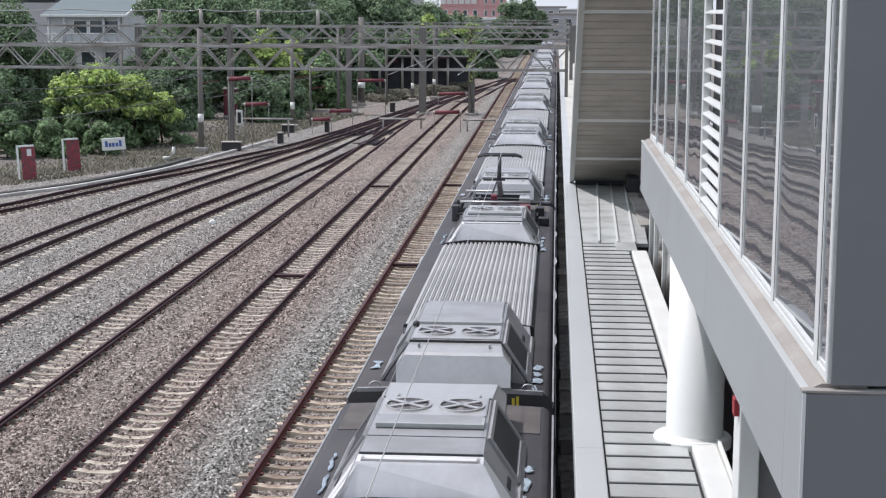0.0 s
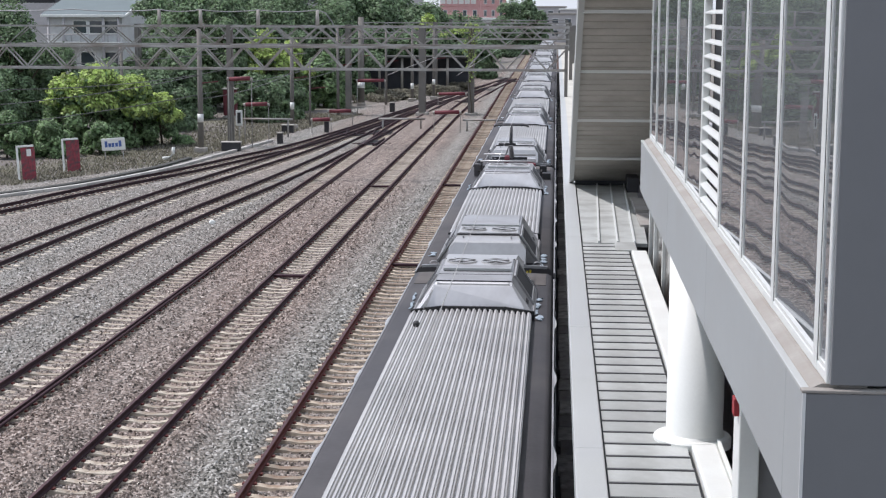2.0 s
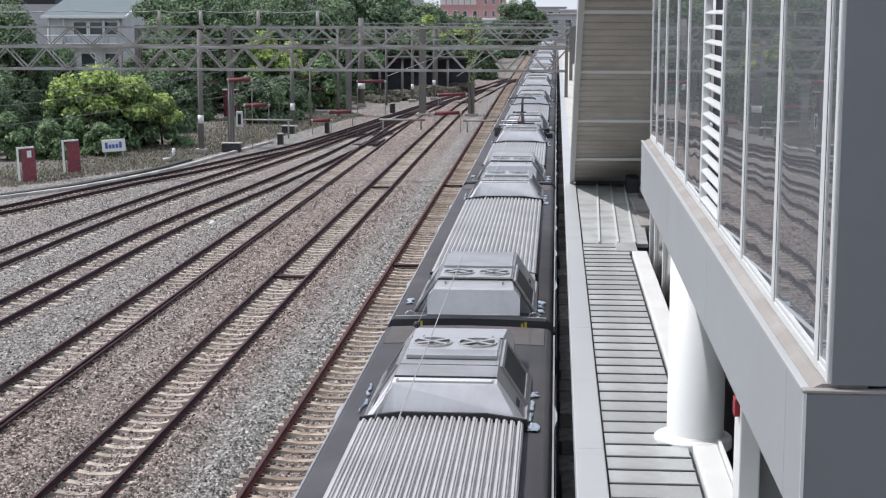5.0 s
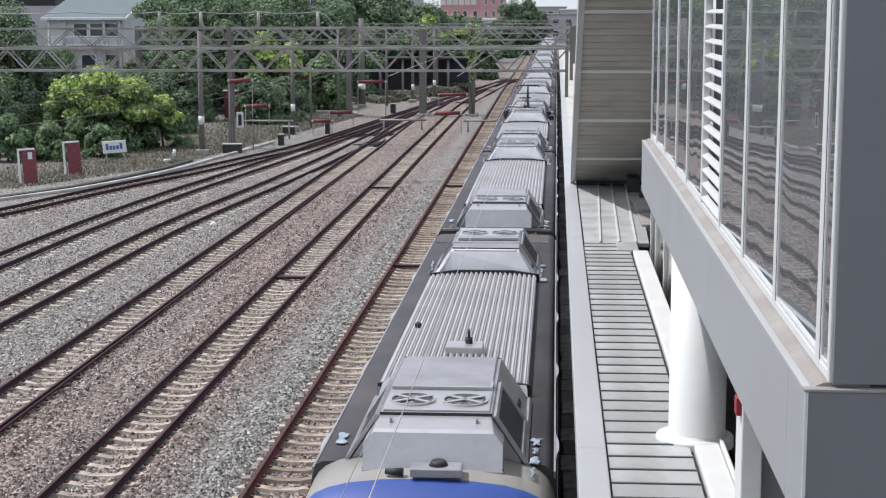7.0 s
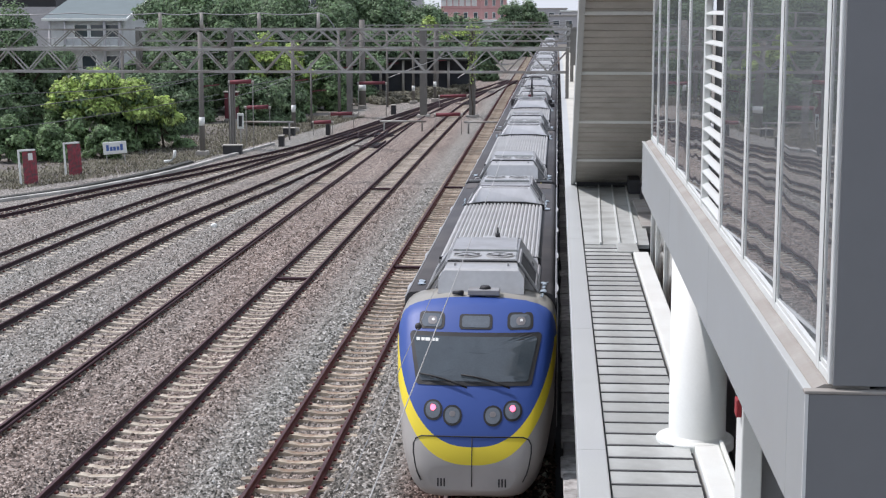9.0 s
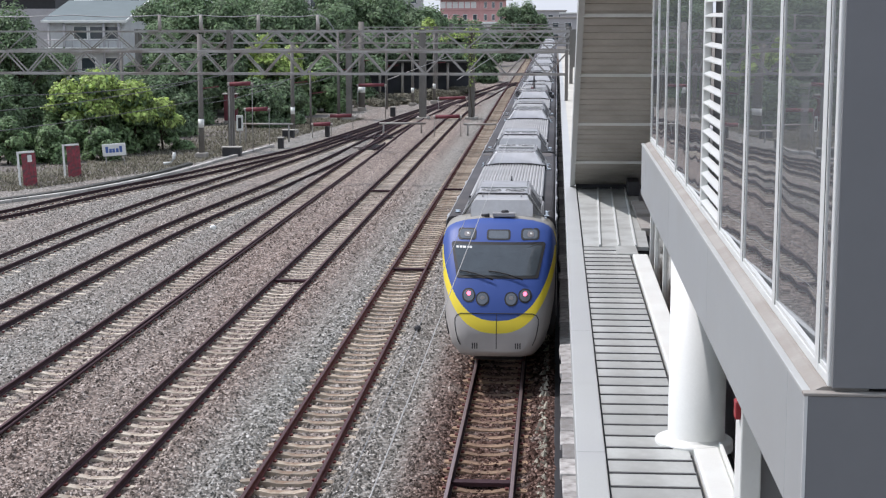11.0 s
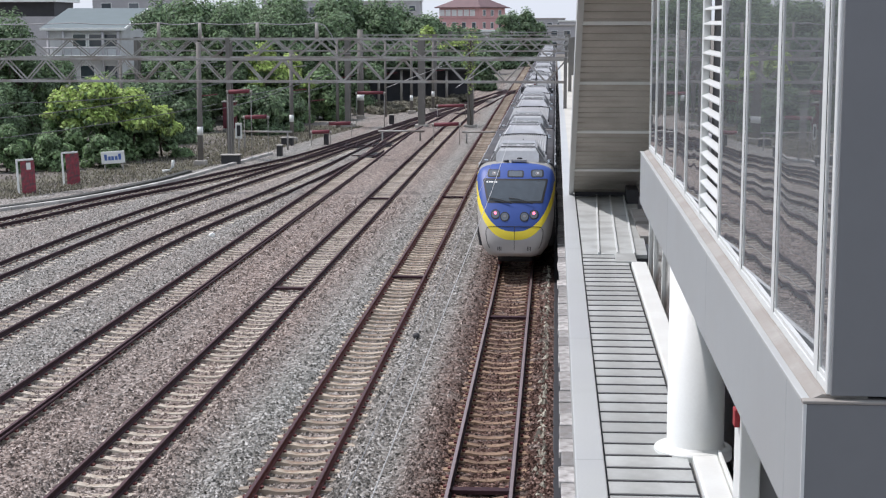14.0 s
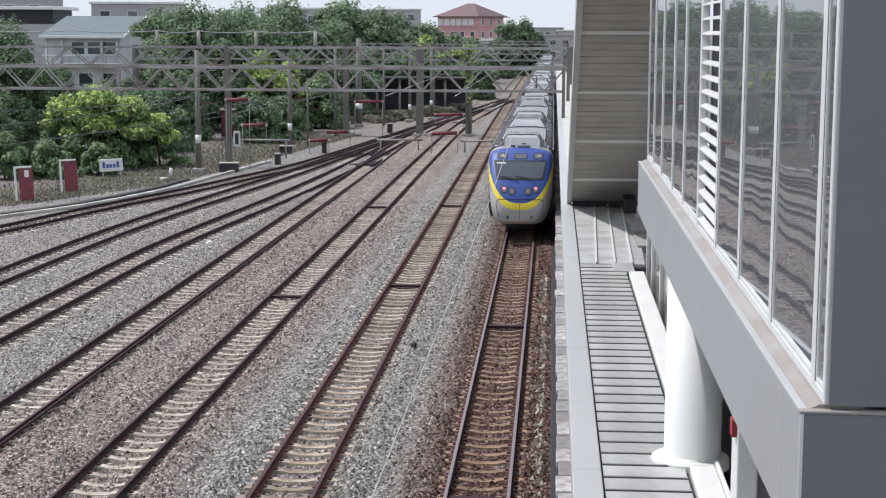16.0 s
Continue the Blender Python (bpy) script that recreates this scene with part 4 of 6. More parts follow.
UNIT_FAR = unit_meshes(1.16, 1.58, 2.4, 3.64, True)


def cooling_unit(train, s, turned):
    """A roof cooling unit with two fans, a lid and sloping sides; turned: its fans lie towards the far end of the car."""
    u = new("cooling_unit")
    u.parent = train
    u.matrix_basis = Matrix.Translation((0.04, s, 0)) @ Matrix.Rotation(math.pi if turned else 0, 4, "Z")
    tagged(u, "grey roof cooling unit with two fans and sloping sides")
    for name, me, label in UNIT_FAR if turned else UNIT_NEAR:
        ob = new(name, me)
        ob.parent = u
        if label:
            tagged(ob, label)
    return u


def tape_patches(train, spots, rng):
    """Crumpled pale sealing film that peels off beside a cooling unit; spots: x, s, half width, half length."""
    for x, y, w, d in spots:
        bm = bmesh.new()
        nx, ny = 4, max(4, int(d / 0.045))
        rows = []
        for j in range(ny + 1):
            v = y - d + 2 * d * j / ny
            wide = w * rng.uniform(0.25, 0.85)
            off = rng.uniform(-0.02, 0.02)
            rows.append([(x + off + wide * (2 * i / nx - 1), v + rng.uniform(-0.02, 0.02), 3.562 + rng.uniform(0.0, 0.016) * (1 if 0 < i < nx else 0.3)) for i in range(nx + 1)])
        loft(bm, [r + [(px, py, pz - 0.012) for px, py, pz in r[::-1]] for r in rows])
        part("sealing_film", bm, TAPE, train, "crumpled pale blue sealing film")


TAPE = mat("peeling_film", (0.36, 0.43, 0.48), 0.35, vary=0.35, scale=8, fine=30, stain=(0.2, 0.24, 0.28), stain_amount=0.7, stain_scale=5)


def pantograph(train, s):
    """A single-arm current collector on a dark frame with insulators."""
    p = new("pantograph")
    p.parent = train
    p.location = (0, s, 0)
    tagged(p, "dark raised current collector on insulators")
    bm = bmesh.new()
    for x in (-0.5, 0.5):
        bar(bm, (x, -1.0, 3.86), (x, 1.0, 3.86), 0.07)
    for y in (-1.0, 0.2, 1.0):
        bar(bm, (-0.6, y, 3.88), (0.6, y, 3.88), 0.07)
    part("base_frame", bm, DARK, p)
    bm = bmesh.new()
    soft_box(bm, -0.8, 0.68, -1.05, 1.1, 3.575, 3.85, 0.03)
    part("equipment_tray", bm, ROOF_DARK, p, "dark equipment tray")
    for x in (-0.6, 0.6):
        for y in (-1.0, 1.0):
            bm = bmesh.new()
            for k in range(4):
                rod(bm, (x, y, 3.56 + 0.075 * k), (x, y, 3.61 + 0.075 * k), 0.09, 0.06, n=10)
            part("insulator", bm, INSULATOR, p)
    # the lower arm leans back, the upper arm carries the head
    bm = bmesh.new()
    rod(bm, (0, 0.75, 3.97), (0, -0.35, 4.42), 0.075, 0.06)
    rod(bm, (-0.2, 0.6, 3.95), (-0.05, -0.32, 4.38), 0.02)
    part("lower_arm", bm, UNIT, p, "pale grey lower arm")
    bm = bmesh.new()
    rod(bm, (0, -0.35, 4.42), (0, 0.02, 4.9), 0.05, 0.04)
    rod(bm, (-0.36, -0.35, 4.42), (0.14, -0.35, 4.42), 0.03)
    part("upper_arm", bm, DARK, p)
    bm = bmesh.new()
    for y in (-0.16, 0.22):
        tube(bm, [(-0.5, 0.03, 4.9), (-0.46, y * 0.5, 4.93), (-0.36, y, 4.955), (0.36, y, 4.955), (0.46, y * 0.5, 4.93), (0.5, 0.03, 4.9)], 0.028)
    for x in (-0.3, 0.3):
        rod(bm, (x, -0.16, 4.93), (x, 0.22, 4.93), 0.02)
    part("collector_head", bm, DARK, p)
    for x, y, w, h, m in ((-0.95, -1.0, 0.08, 0.3, ROOF_DARK), (-0.95, 0.6, 0.08, 0.24, ROOF_DARK), (-0.5, -1.5, 0.16, 0.2, REDBROWN), (-0.1, -1.45, 0.15, 0.16, DARK), (0.3, -1.5, 0.17, 0.2, REDBROWN),
                          (0.62, -1.3, 0.12, 0.36, REDBROWN), (0.95, -0.9, 0.1, 0.26, DARK), (0.6, -0.4, 0.12, 0.42, UNIT_TOP), (0.58, 0.35, 0.12, 0.36, UNIT), (1.05, -1.6, 0.12, 0.12, DARK), (-0.1, -0.6, 0.07, 0.5, REDBROWN)):
        bm = bmesh.new()
        soft_box(bm, x - w, x + w, y - 0.16, y + 0.16, 3.55, 3.6 + h, 0.02)
        part("equipment_box", bm, m, p)
    bm = bmesh.new()
    for x0, y0, x1, y1 in ((-0.9, -1.2, -0.9, 0.9), (0.9, -1.5, 0.95, 0.9), (-0.9, -1.25, 0.6, -1.25)):
        tube(bm, [(x0, y0, 3.72), ((x0 + x1) / 2, (y0 + y1) / 2, 3.78), (x1, y1, 3.72)], 0.025)
    part("cable_run", bm, BLACK, p)
    bm = bmesh.new()
    for y in (-1.05, 1.1):
        rod(bm, (-0.85, y, 3.98), (0.7, y, 3.98), 0.03)
    part("tray_rail", bm, UNIT_TOP, p)


INSULATOR = mat("brown_insulator", (0.1, 0.05, 0.04), 0.25, vary=0.2)


def ribbed_roof(train, s0, s1):
    bm = bmesh.new()
    pts = []
    n = 22
    for k in range(n):
        x = -0.91 + 1.86 * k / n
        z = 3.665 - 0.05 * (abs(x) / 0.93) ** 2
        p = 1.86 / n
        pts += [(x, z), (x + p * 0.2, z), (x + p * 0.3, z + 0.045), (x + p * 0.62, z + 0.052), (x + p * 0.68, z + 0.036), (x + p * 0.9, z + 0.034)]
    rows = [[bm.verts.new((x, y, z)) for x, z in pts] for y in (s0, s1)]
    for k in range(len(pts) - 1):
        bm.faces.new((rows[0][k], rows[0][k + 1], rows[1][k + 1], rows[1][k]))
    for sgn in (-1, 1):
        a, b = sorted((sgn * 0.9 + 0.02, sgn * 0.935 + 0.02))
        box(bm, a, b, s0, s1, 3.5, 3.635)
    return part("ribbed_roof", bm, RIBBED, train, "ribbed stainless steel roof panel")


END_SHEET = mat("dusty_roof_sheet", (0.105, 0.096, 0.088), 0.8, vary=0.25, scale=2, fine=16, stain=(0.08, 0.07, 0.065), stain_amount=0.7, stain_scale=2.2)


def car_body(train, s0, s1, cab=False):
    bm = bmesh.new()
    base = car_outline()
    if cab:
        rings = [[(x, y, z) for x, z in body_outline(w, zb, zt, 1 - y / 2.6)] for y, w, zb, zt in NOSE]
        loft(bm, rings, smooth=True)
        part("cab", bm, LIVERY, train, "blue cab face with a yellow band over silver")
        bm = bmesh.new()
        s0 = 2.6
    loft(bm, [[(x, y, z) for x, z in base] for y in (s0, s1)], smooth=True)
    ob = part("car_body", bm, [ROOF_DARK], train, "grimy dark car roof and sides")
    bm = bmesh.new()
    for sgn in (-1, 1):
        a, b = sorted((sgn * 1.322, sgn * 1.335))
        box(bm, a, b, s0 + 0.3, s1 - 0.3, 1.12, 2.9)
    part("side_panel", bm, UNIT, train, "stainless side panel")
    return ob


def roof_box(train, s):
    bm = bmesh.new()
    soft_box(bm, -0.19, 0.32, s, s + 0.4, 3.68, 3.8, 0.02)
    b = part("roof_box", bm, UNIT_TOP, train, "small aerial box")
    bm = bmesh.new()
    rod(bm, (0.12, s + 0.25, 3.8), (0.12, s + 0.25, 3.88), 0.05, 0.05)
    rod(bm, (0.12, s + 0.25, 3.88), (0.12, s + 0.25, 4.0), 0.02, 0.012)
    part("aerial", bm, DARK, b)


def build_train():
    rng = random.Random(12)
    train = thing("electric_train", (MID, 0, 0), "long silver passenger train with a blue and yellow cab", "train")
    starts = [0.15] + [20.1 + CAR * k for k in range(12)]
    for k in range(12):
        s0, s1 = starts[k] + 0.32, starts[k + 1] - 0.32
        if k == 0:
            s0 = 0.0
        car_body(train, s0, s1, cab=(k == 0))
        if k == 0:
            near, far = 2.06, 17.55
        elif k == 2:
            near, far = s0, s0 + 15.4
        else:
            near, far = s0, s1 - 0.7
        cooling_unit(train, near, False)
        cooling_unit(train, far, True)
        ribbed_roof(train, near + 3.5, far - 3.69)
        if k < 5:
            tape_patches(train, [(1.09, near + 1.35, 0.08, 0.12), (1.08, near + 0.98, 0.07, 0.1), (1.08, near + 0.62, 0.08, 0.12), (1.06, near + 0.2, 0.04, 0.14), (-1.07, near + 1.35, 0.09, 0.2)], rng)
            tape_patches(train, [(1.06, far - 2.0, 0.07, 0.1), (1.03, far - 2.55, 0.05, 0.22), (1.03, far - 3.1, 0.05, 0.16), (1.07, far - 3.55, 0.08, 0.16),
                                 (-1.02, far - 1.9, 0.03, 0.3), (-1.0, far - 2.7, 0.03, 0.3)], rng)
        # dusty sheet that closes the roof at the car's far end, and the pale rim of its near end
        def strip(y0, y1, xs, lift):
            bm = bmesh.new()
            top = lambda x: 3.57 - 0.0167 * abs(x) if abs(x) < 0.6 else 3.56 - (abs(x) - 0.6) * 0.037
            loft(bm, [[(x, y, top(x) + lift) for x in xs] + [(x, y, top(x) - 0.02) for x in xs[::-1]] for y in (y0, y1)])
            return bm
        part("end_sheet", strip(s1 - 1.25, s1 - 0.05, (-1.15, -0.9, -0.6, 0, 0.6, 0.9, 1.15), 0.006), END_SHEET, train, "dusty beige roof sheet at the car end")
        if k:
            part("end_rim", strip(s0 - 0.004, s0 + 0.05, (-1.17, -0.6, 0, 0.6, 1.17), 0.03), UNIT, train)
        if k == 0:
            roof_box(train, 7.2)
        if k == 2:
            pantograph(train, s1 - 1.9)
        # gutter strips along the roof's edges
        for sgn in (-1, 1):
            bm = bmesh.new()
            a, b = sorted((sgn * 1.283, sgn * 1.305))
            box(bm, a, b, s0 + (2.7 if k == 0 else 0.0), s1, 3.36, 3.44)
            part("roof_gutter", bm, UNIT, train)
            if k < 5:
                y = s0 + 3.2
                while y < s1 - 2.0:
                    bm = bmesh.new()
                    xs = [sgn * v for v in (1.306, 1.318, 1.338, 1.342, 1.338, 1.318, 1.306)]
                    ys = [y + 1.1 * j / 6 for j in range(7)]
                    loft(bm, [[(sgn * 1.3, v, 3.36), (x, v, 3.36), (x, v, 3.43), (sgn * 1.3, v, 3.43)] for x, v in zip(xs, ys)])
                    part("drip_hood", bm, UNIT_TOP, train, "pale bowed drip strip over a door")
                    y += 3.75
        if k:
            bm = bmesh.new()
            prism(bm, [(x * 0.8, 0.8 + (z - 0.7) * 0.86) for x, z in car_outline()], starts[k] - 0.32, starts[k] + 0.32)
            part("gangway", bm, BLACK, train, "black gangway bellows")
            for x in (-0.84, 0.78):
                bm = bmesh.new()
                box(bm, x, x + 0.035, s0 - 0.008, s0 - 0.002, 3.3, 3.48)
                box(bm, x + 0.055, x + 0.09, s0 - 0.008, s0 - 0.002, 3.34, 3.5)
                box(bm, x + 0.035, x + 0.055, s0 - 0.008, s0 - 0.002, 3.3, 3.335)
                part("yellow_plate", bm, YELLOW, train, "small yellow warning plate")
            for x in (-1.05, 0.88):
                bm = bmesh.new()
                tube(bm, [(x + 0.1 - 0.1 * math.cos(math.pi * j / 8), s0 + 0.12, 3.51 + 0.12 * math.sin(math.pi * j / 8)) for j in range(9)], 0.011)
                part("lifting_eye", bm, UNIT, train)
    return train


train = build_train()


def front_patch(name, outline, material, lift, parent, label=""):
    """A shape laid on the sloping face; outline in x and z."""
    bm = bmesh.new()
    inner = [(sum(x for x, _ in outline) / len(outline), sum(z for _, z in outline) / len(outline))]
    grid = [[(inner[0][0] + (x - inner[0][0]) * f, inner[0][1] + (z - inner[0][1]) * f) for x, z in outline] for f in (1.0, 1.0, 0.75, 0.5, 0.25)]
    rings = []
    for k, ring in enumerate(grid):
        l = -0.03 if k == 0 else lift
        rings.append([(x, face_y(x, z) - l, z + l * 0.5) for x, z in ring])
    loft(bm, rings)
    return part(name, bm, material, parent, label)


def rounded(cx, cz, hw, hh, r, n=5, taper=0.0):
    pts = []
    for sx, sz, a0 in ((1, 1, 0), (-1, 1, 90), (-1, -1, 180), (1, -1, 270)):
        for k in range(n + 1):
            a = radians(a0 + 90 * k / n)
            pts.append((cx + sx * (hw - r - (taper if sz < 0 else 0)) + r * math.cos(a), cz + sz * (hh - r) + r * math.sin(a)))
    # more points along the long edges
    dense = []
    for (xa, za), (xb, zb) in zip(pts, pts[1:] + pts[:1]):
        m = max(1, int(math.hypot(xb - xa, zb - za) / 0.15))
        dense += [(xa + (xb - xa) * k / m, za + (zb - za) * k / m) for k in range(m)]
    return dense


def build_face():
    screen_frame = front_patch("windscreen_frame", rounded(0, 2.77, 1.07, 0.37, 0.06, taper=0.14), BLACK, 0.01, train)
    screen = front_patch("windscreen", rounded(0, 2.77, 1.0, 0.31, 0.05, taper=0.13), GLASS_DARK, 0.014, screen_frame, "dark cab windscreen")
    for x, w in ((-0.93, 0.035), (-0.85, 0.035), (-0.77, 0.05), (-0.68, 0.03), (-0.62, 0.03)):
        front_patch("number_bar", rounded(x, 3.03, w * 0.8, 0.022, 0.008, n=2), WHITE, 0.018, screen)
    for x in (-0.88, -0.2):
        bm = bmesh.new()
        pts = [(x + 0.78 * f, 2.55 - 0.06 * f - 0.12 * f * f) for f in (0, 0.25, 0.5, 0.75, 1.0)]
        tube(bm, [(px, face_y(px, pz) - 0.06, pz + 0.02) for px, pz in pts], 0.016)
        part("wiper", bm, BLACK, train)
    for x in (-0.72, 0.72):
        f = front_patch("upper_lamp", rounded(x, 3.3, 0.21, 0.12, 0.07), BLACK, 0.008, train)
        g = front_patch("lamp_glass", rounded(x, 3.3, 0.165, 0.09, 0.06), LAMP_GLASS, 0.013, f)
        front_patch("reflector", rounded(x + 0.01, 3.3, 0.075, 0.055, 0.05), FAN, 0.017, f)
        front_patch("bulb", rounded(x + 0.02, 3.31, 0.025, 0.018, 0.016), ALU, 0.021, f)
    f = front_patch("destination_panel", rounded(0, 3.29, 0.27, 0.105, 0.05), BLACK, 0.008, train)
    front_patch("panel_glass", rounded(0, 3.29, 0.225, 0.08, 0.04), LAMP_GLASS, 0.013, f)
    for x, glow in ((-0.63, True), (-0.32, False), (0.32, False), (0.63, True)):
        z = 2.05 if glow else 1.98
        f = front_patch("lamp", rounded(x, z, 0.15, 0.15, 0.14), BLACK, 0.01, train)
        front_patch("lamp_glass", rounded(x, z, 0.118, 0.118, 0.11), LAMP_GLASS, 0.015, f)
        if not glow:
            front_patch("reflector", rounded(x, z + 0.02, 0.05, 0.04, 0.04), FAN, 0.019, f)
        if glow:
            front_patch("tail_light", rounded(x, z + 0.035, 0.045, 0.045, 0.045), TAIL, 0.022, f, "glowing red tail light")
    # seams of the coupler cover below the yellow band
    side = [(0.8, 0.98), (0.86, 1.1), (0.9, 1.25), (0.93, 1.42), (0.93, 1.55), (0.89, 1.63), (0.8, 1.67), (0.55, 1.675), (0.3, 1.675)]
    pts = [(-x, z) for x, z in side] + [(0, 1.675)] + side[::-1]
    bm = bmesh.new()
    tube(bm, [(x, face_y(x, z) - 0.004, z) for x, z in pts], 0.011)
    part("cover_seam", bm, BLACK, train)
    bm = bmesh.new()
    tube(bm, [(0, face_y(0, z) - 0.002, z) for z in (1.67, 1.5, 1.35, 1.27)] + [(0, -0.004, 1.2), (0, -0.004, 1.05), (0, -0.004, 0.9)], 0.008)
    part("cover_seam", bm, BLACK, train)
    for x in (-0.48, 0.48):
        for o in (-0.05, 0.0, 0.05):
            bm = bmesh.new()
            box(bm, x + o - 0.012, x + o + 0.012, -0.008, 0.02, 0.9, 1.03)
            part("vent_slot", bm, DARK, train)
    bm = bmesh.new()
    soft_box(bm, -0.16, 0.36, 1.72, 2.0, 3.64, 3.73, 0.012)
    horn = part("horn_box", bm, UNIT, train, "grey horn box on the cab roof")
    bm = bmesh.new()
    rod(bm, (0.12, 1.88, 3.73), (0.12, 1.88, 3.78), 0.1, 0.07, n=14)
    part("horn", bm, DARK, horn)
    bm = bmesh.new()
    rod(bm, (-0.42, 1.86, 3.66), (-0.24, 1.84, 3.66), 0.03, 0.045, n=10)
    part("whistle", bm, DARK, train)
    # skirt and gear below the cab
    bm = bmesh.new()
    soft_box(bm, -0.6, 0.6, 1.5, 2.3, 0.3, 0.8, 0.1)
    part("underframe", bm, BLACK, train)
    bm = bmesh.new()
    box(bm, -1.1, 1.1, 6.5, 14.0, 0.25, 0.72)
    part("equipment_case", bm, BLACK, train)
    for s in (2.9, 5.0, 15.0, 17.1):
        for x in (-GAUGE / 2, GAUGE / 2):
            bm = bmesh.new()
            rod(bm, (x - 0.06, s, 0.43), (x + 0.06, s, 0.43), 0.43, n=24)
            part("wheel", bm, RUST, train)


build_face()


# ---- overhead line ----
def build_gantry(y, x0, x1, zb, zt, posts, depth, bay, label):
    g = thing("catenary_gantry", (0, y, 0), label, "gantry", "overhead line gantries")
    for zc in (zb, zt):
        for dy in (-depth / 2, depth / 2):
            bm = bmesh.new()
            bar(bm, (x0, dy, zc), (x1, dy, zc), 0.11)
            part("chord", bm, STEELWORK, g)
    n = max(2, round((x1 - x0) / bay))
    for dy in (-depth / 2, depth / 2):
        for k in range(n):
            a, b = x0 + (x1 - x0) * k / n, x0 + (x1 - x0) * (k + 1) / n
            m = (a + b) / 2
            bm = bmesh.new()
            bar(bm, (a, dy, zt), (m, dy, zb), 0.065)
            bar(bm, (m, dy, zb), (b, dy, zt), 0.065)
            part("brace", bm, STEELWORK, g)
    for x, r in posts:
        bm = bmesh.new()
        for dy in (-depth / 2, depth / 2):
            bar(bm, (x, dy, -0.3), (x, dy, zt + 0.1), r)
        part("post", bm, POLE, g)
        bm = bmesh.new()
        soft_box(bm, x - 0.5, x + 0.5, -depth / 2 - 0.4, depth / 2 + 0.4, -0.4, 0.05, 0.03)
        part("footing", bm, CONCRETE, g)
    return g


build_gantry(78.0, -31.62, 0.55, 5.33, 6.42, [(-31.6, 0.2), (0.5, 0.16)], 0.6, 2.01, "weathered grey steel lattice gantry across the tracks")
build_gantry(97.0, -38.0, 0.9, 6.1, 7.2, [(-38.0, 0.2), (-20.2, 0.24), (0.9, 0.2)], 0.7, 2.55, "weathered steel lattice gantry with feeder wire brackets")
build_gantry(127.0, -34.0, 1.4, 5.95, 6.95, [(-34.0, 0.3), (-16.75, 0.36), (-10.75, 0.5), (-6.8, 0.46), (1.4, 0.3)], 0.8, 2.2, "weathered steel lattice gantry on thick posts")
build_gantry(165.0, -22.0, 1.4, 5.9, 6.9, [(-22.0, 0.4), (-12.6, 0.4), (1.4, 0.3)], 0.8, 2.2, "distant grey lattice gantry over the junction")
build_gantry(210.0, -14.0, 1.4, 5.9, 6.9, [(-14.0, 0.4), (1.4, 0.3)], 0.8, 2.2, "distant grey lattice gantry over the main line")


def build_pole(x, y, h, r, label="slim grey concrete line pole", band=1.7):
    p = thing("line_pole", (x, y, 0), label, "pole", "line poles")
    bm = bmesh.new()
    rod(bm, (0, 0, -0.3), (0, 0, h), r, r * 0.8, n=14)
    part("shaft", bm, POLE, p)
    if band:
        bm = bmesh.new()
        rod(bm, (0, 0, band), (0, 0, band + 0.5), r * 1.04, n=14)
        part("band", bm, WHITE, p, "white painted band")
        bm = bmesh.new()
        soft_box(bm, -0.35, 0.35, -0.35, 0.35, -0.4, 0.1, 0.04)
        part("footing", bm, CONCRETE, p)
    for z in (h * 0.55, h * 0.82):
        bm = bmesh.new()
        bar(bm, (0, 0, z), (1.1, 0, z + 0.12), 0.06)
        part("bracket", bm, REDBROWN if z < h * 0.7 else STEELWORK, p)
    return p


for x, y, h, r, band in ((-21.05, 92.3, 7.1, 0.17, 1.6), (-17.15, 138.6, 7.6, 0.3, 1.4), (-17.5, 126.2, 6.9, 0.13, 0), (-18.74, 111.3, 6.2, 0.15, 1.2), (-15.2, 141, 6.6, 0.12, 0),
                        (-13.3, 146, 6.6, 0.14, 1.0), (-11.6, 150, 6.6, 0.14, 1.2), (-27.9, 100, 6.0, 0.12, 0), (-17.9, 114.2, 4.6, 0.08, 0)):
    build_pole(x, y, h, r, band=band)


def build_feeder():
    """Upright brackets on the gantry with a feeder wire that swings over them."""
    f = thing("feeder_line", (0, 97, 0), "pale insulator posts carrying a sagging feeder wire", "feeder line")
    xs = [-24.6, -22.0, -18.4, -14.7]
    for x in xs:
        bm = bmesh.new()
        rod(bm, (x, 0, 7.2), (x, 0, 8.2), 0.13, 0.1, n=10)
        part("post", bm, CONCRETE, f)
    pts = []
    line = [-38.0, -30.0] + xs
    for a, b in zip(line, line[1:]):
        for k in range(6):
            t = k / 6
            pts.append((a + (b - a) * t, 0, 8.22 - 0.8 * 0.25 * 4 * t * (1 - t) * 0.6))
    pts += [(-14.7, 0, 8.22), (-14.2, 0, 8.05), (-13.8, 0, 7.5), (-13.5, 0, 6.9), (-13.2, 0, 6.2)]
    bm = bmesh.new()
    tube(bm, pts, 0.035)
    part("wire", bm, CABLE, f)


build_feeder()


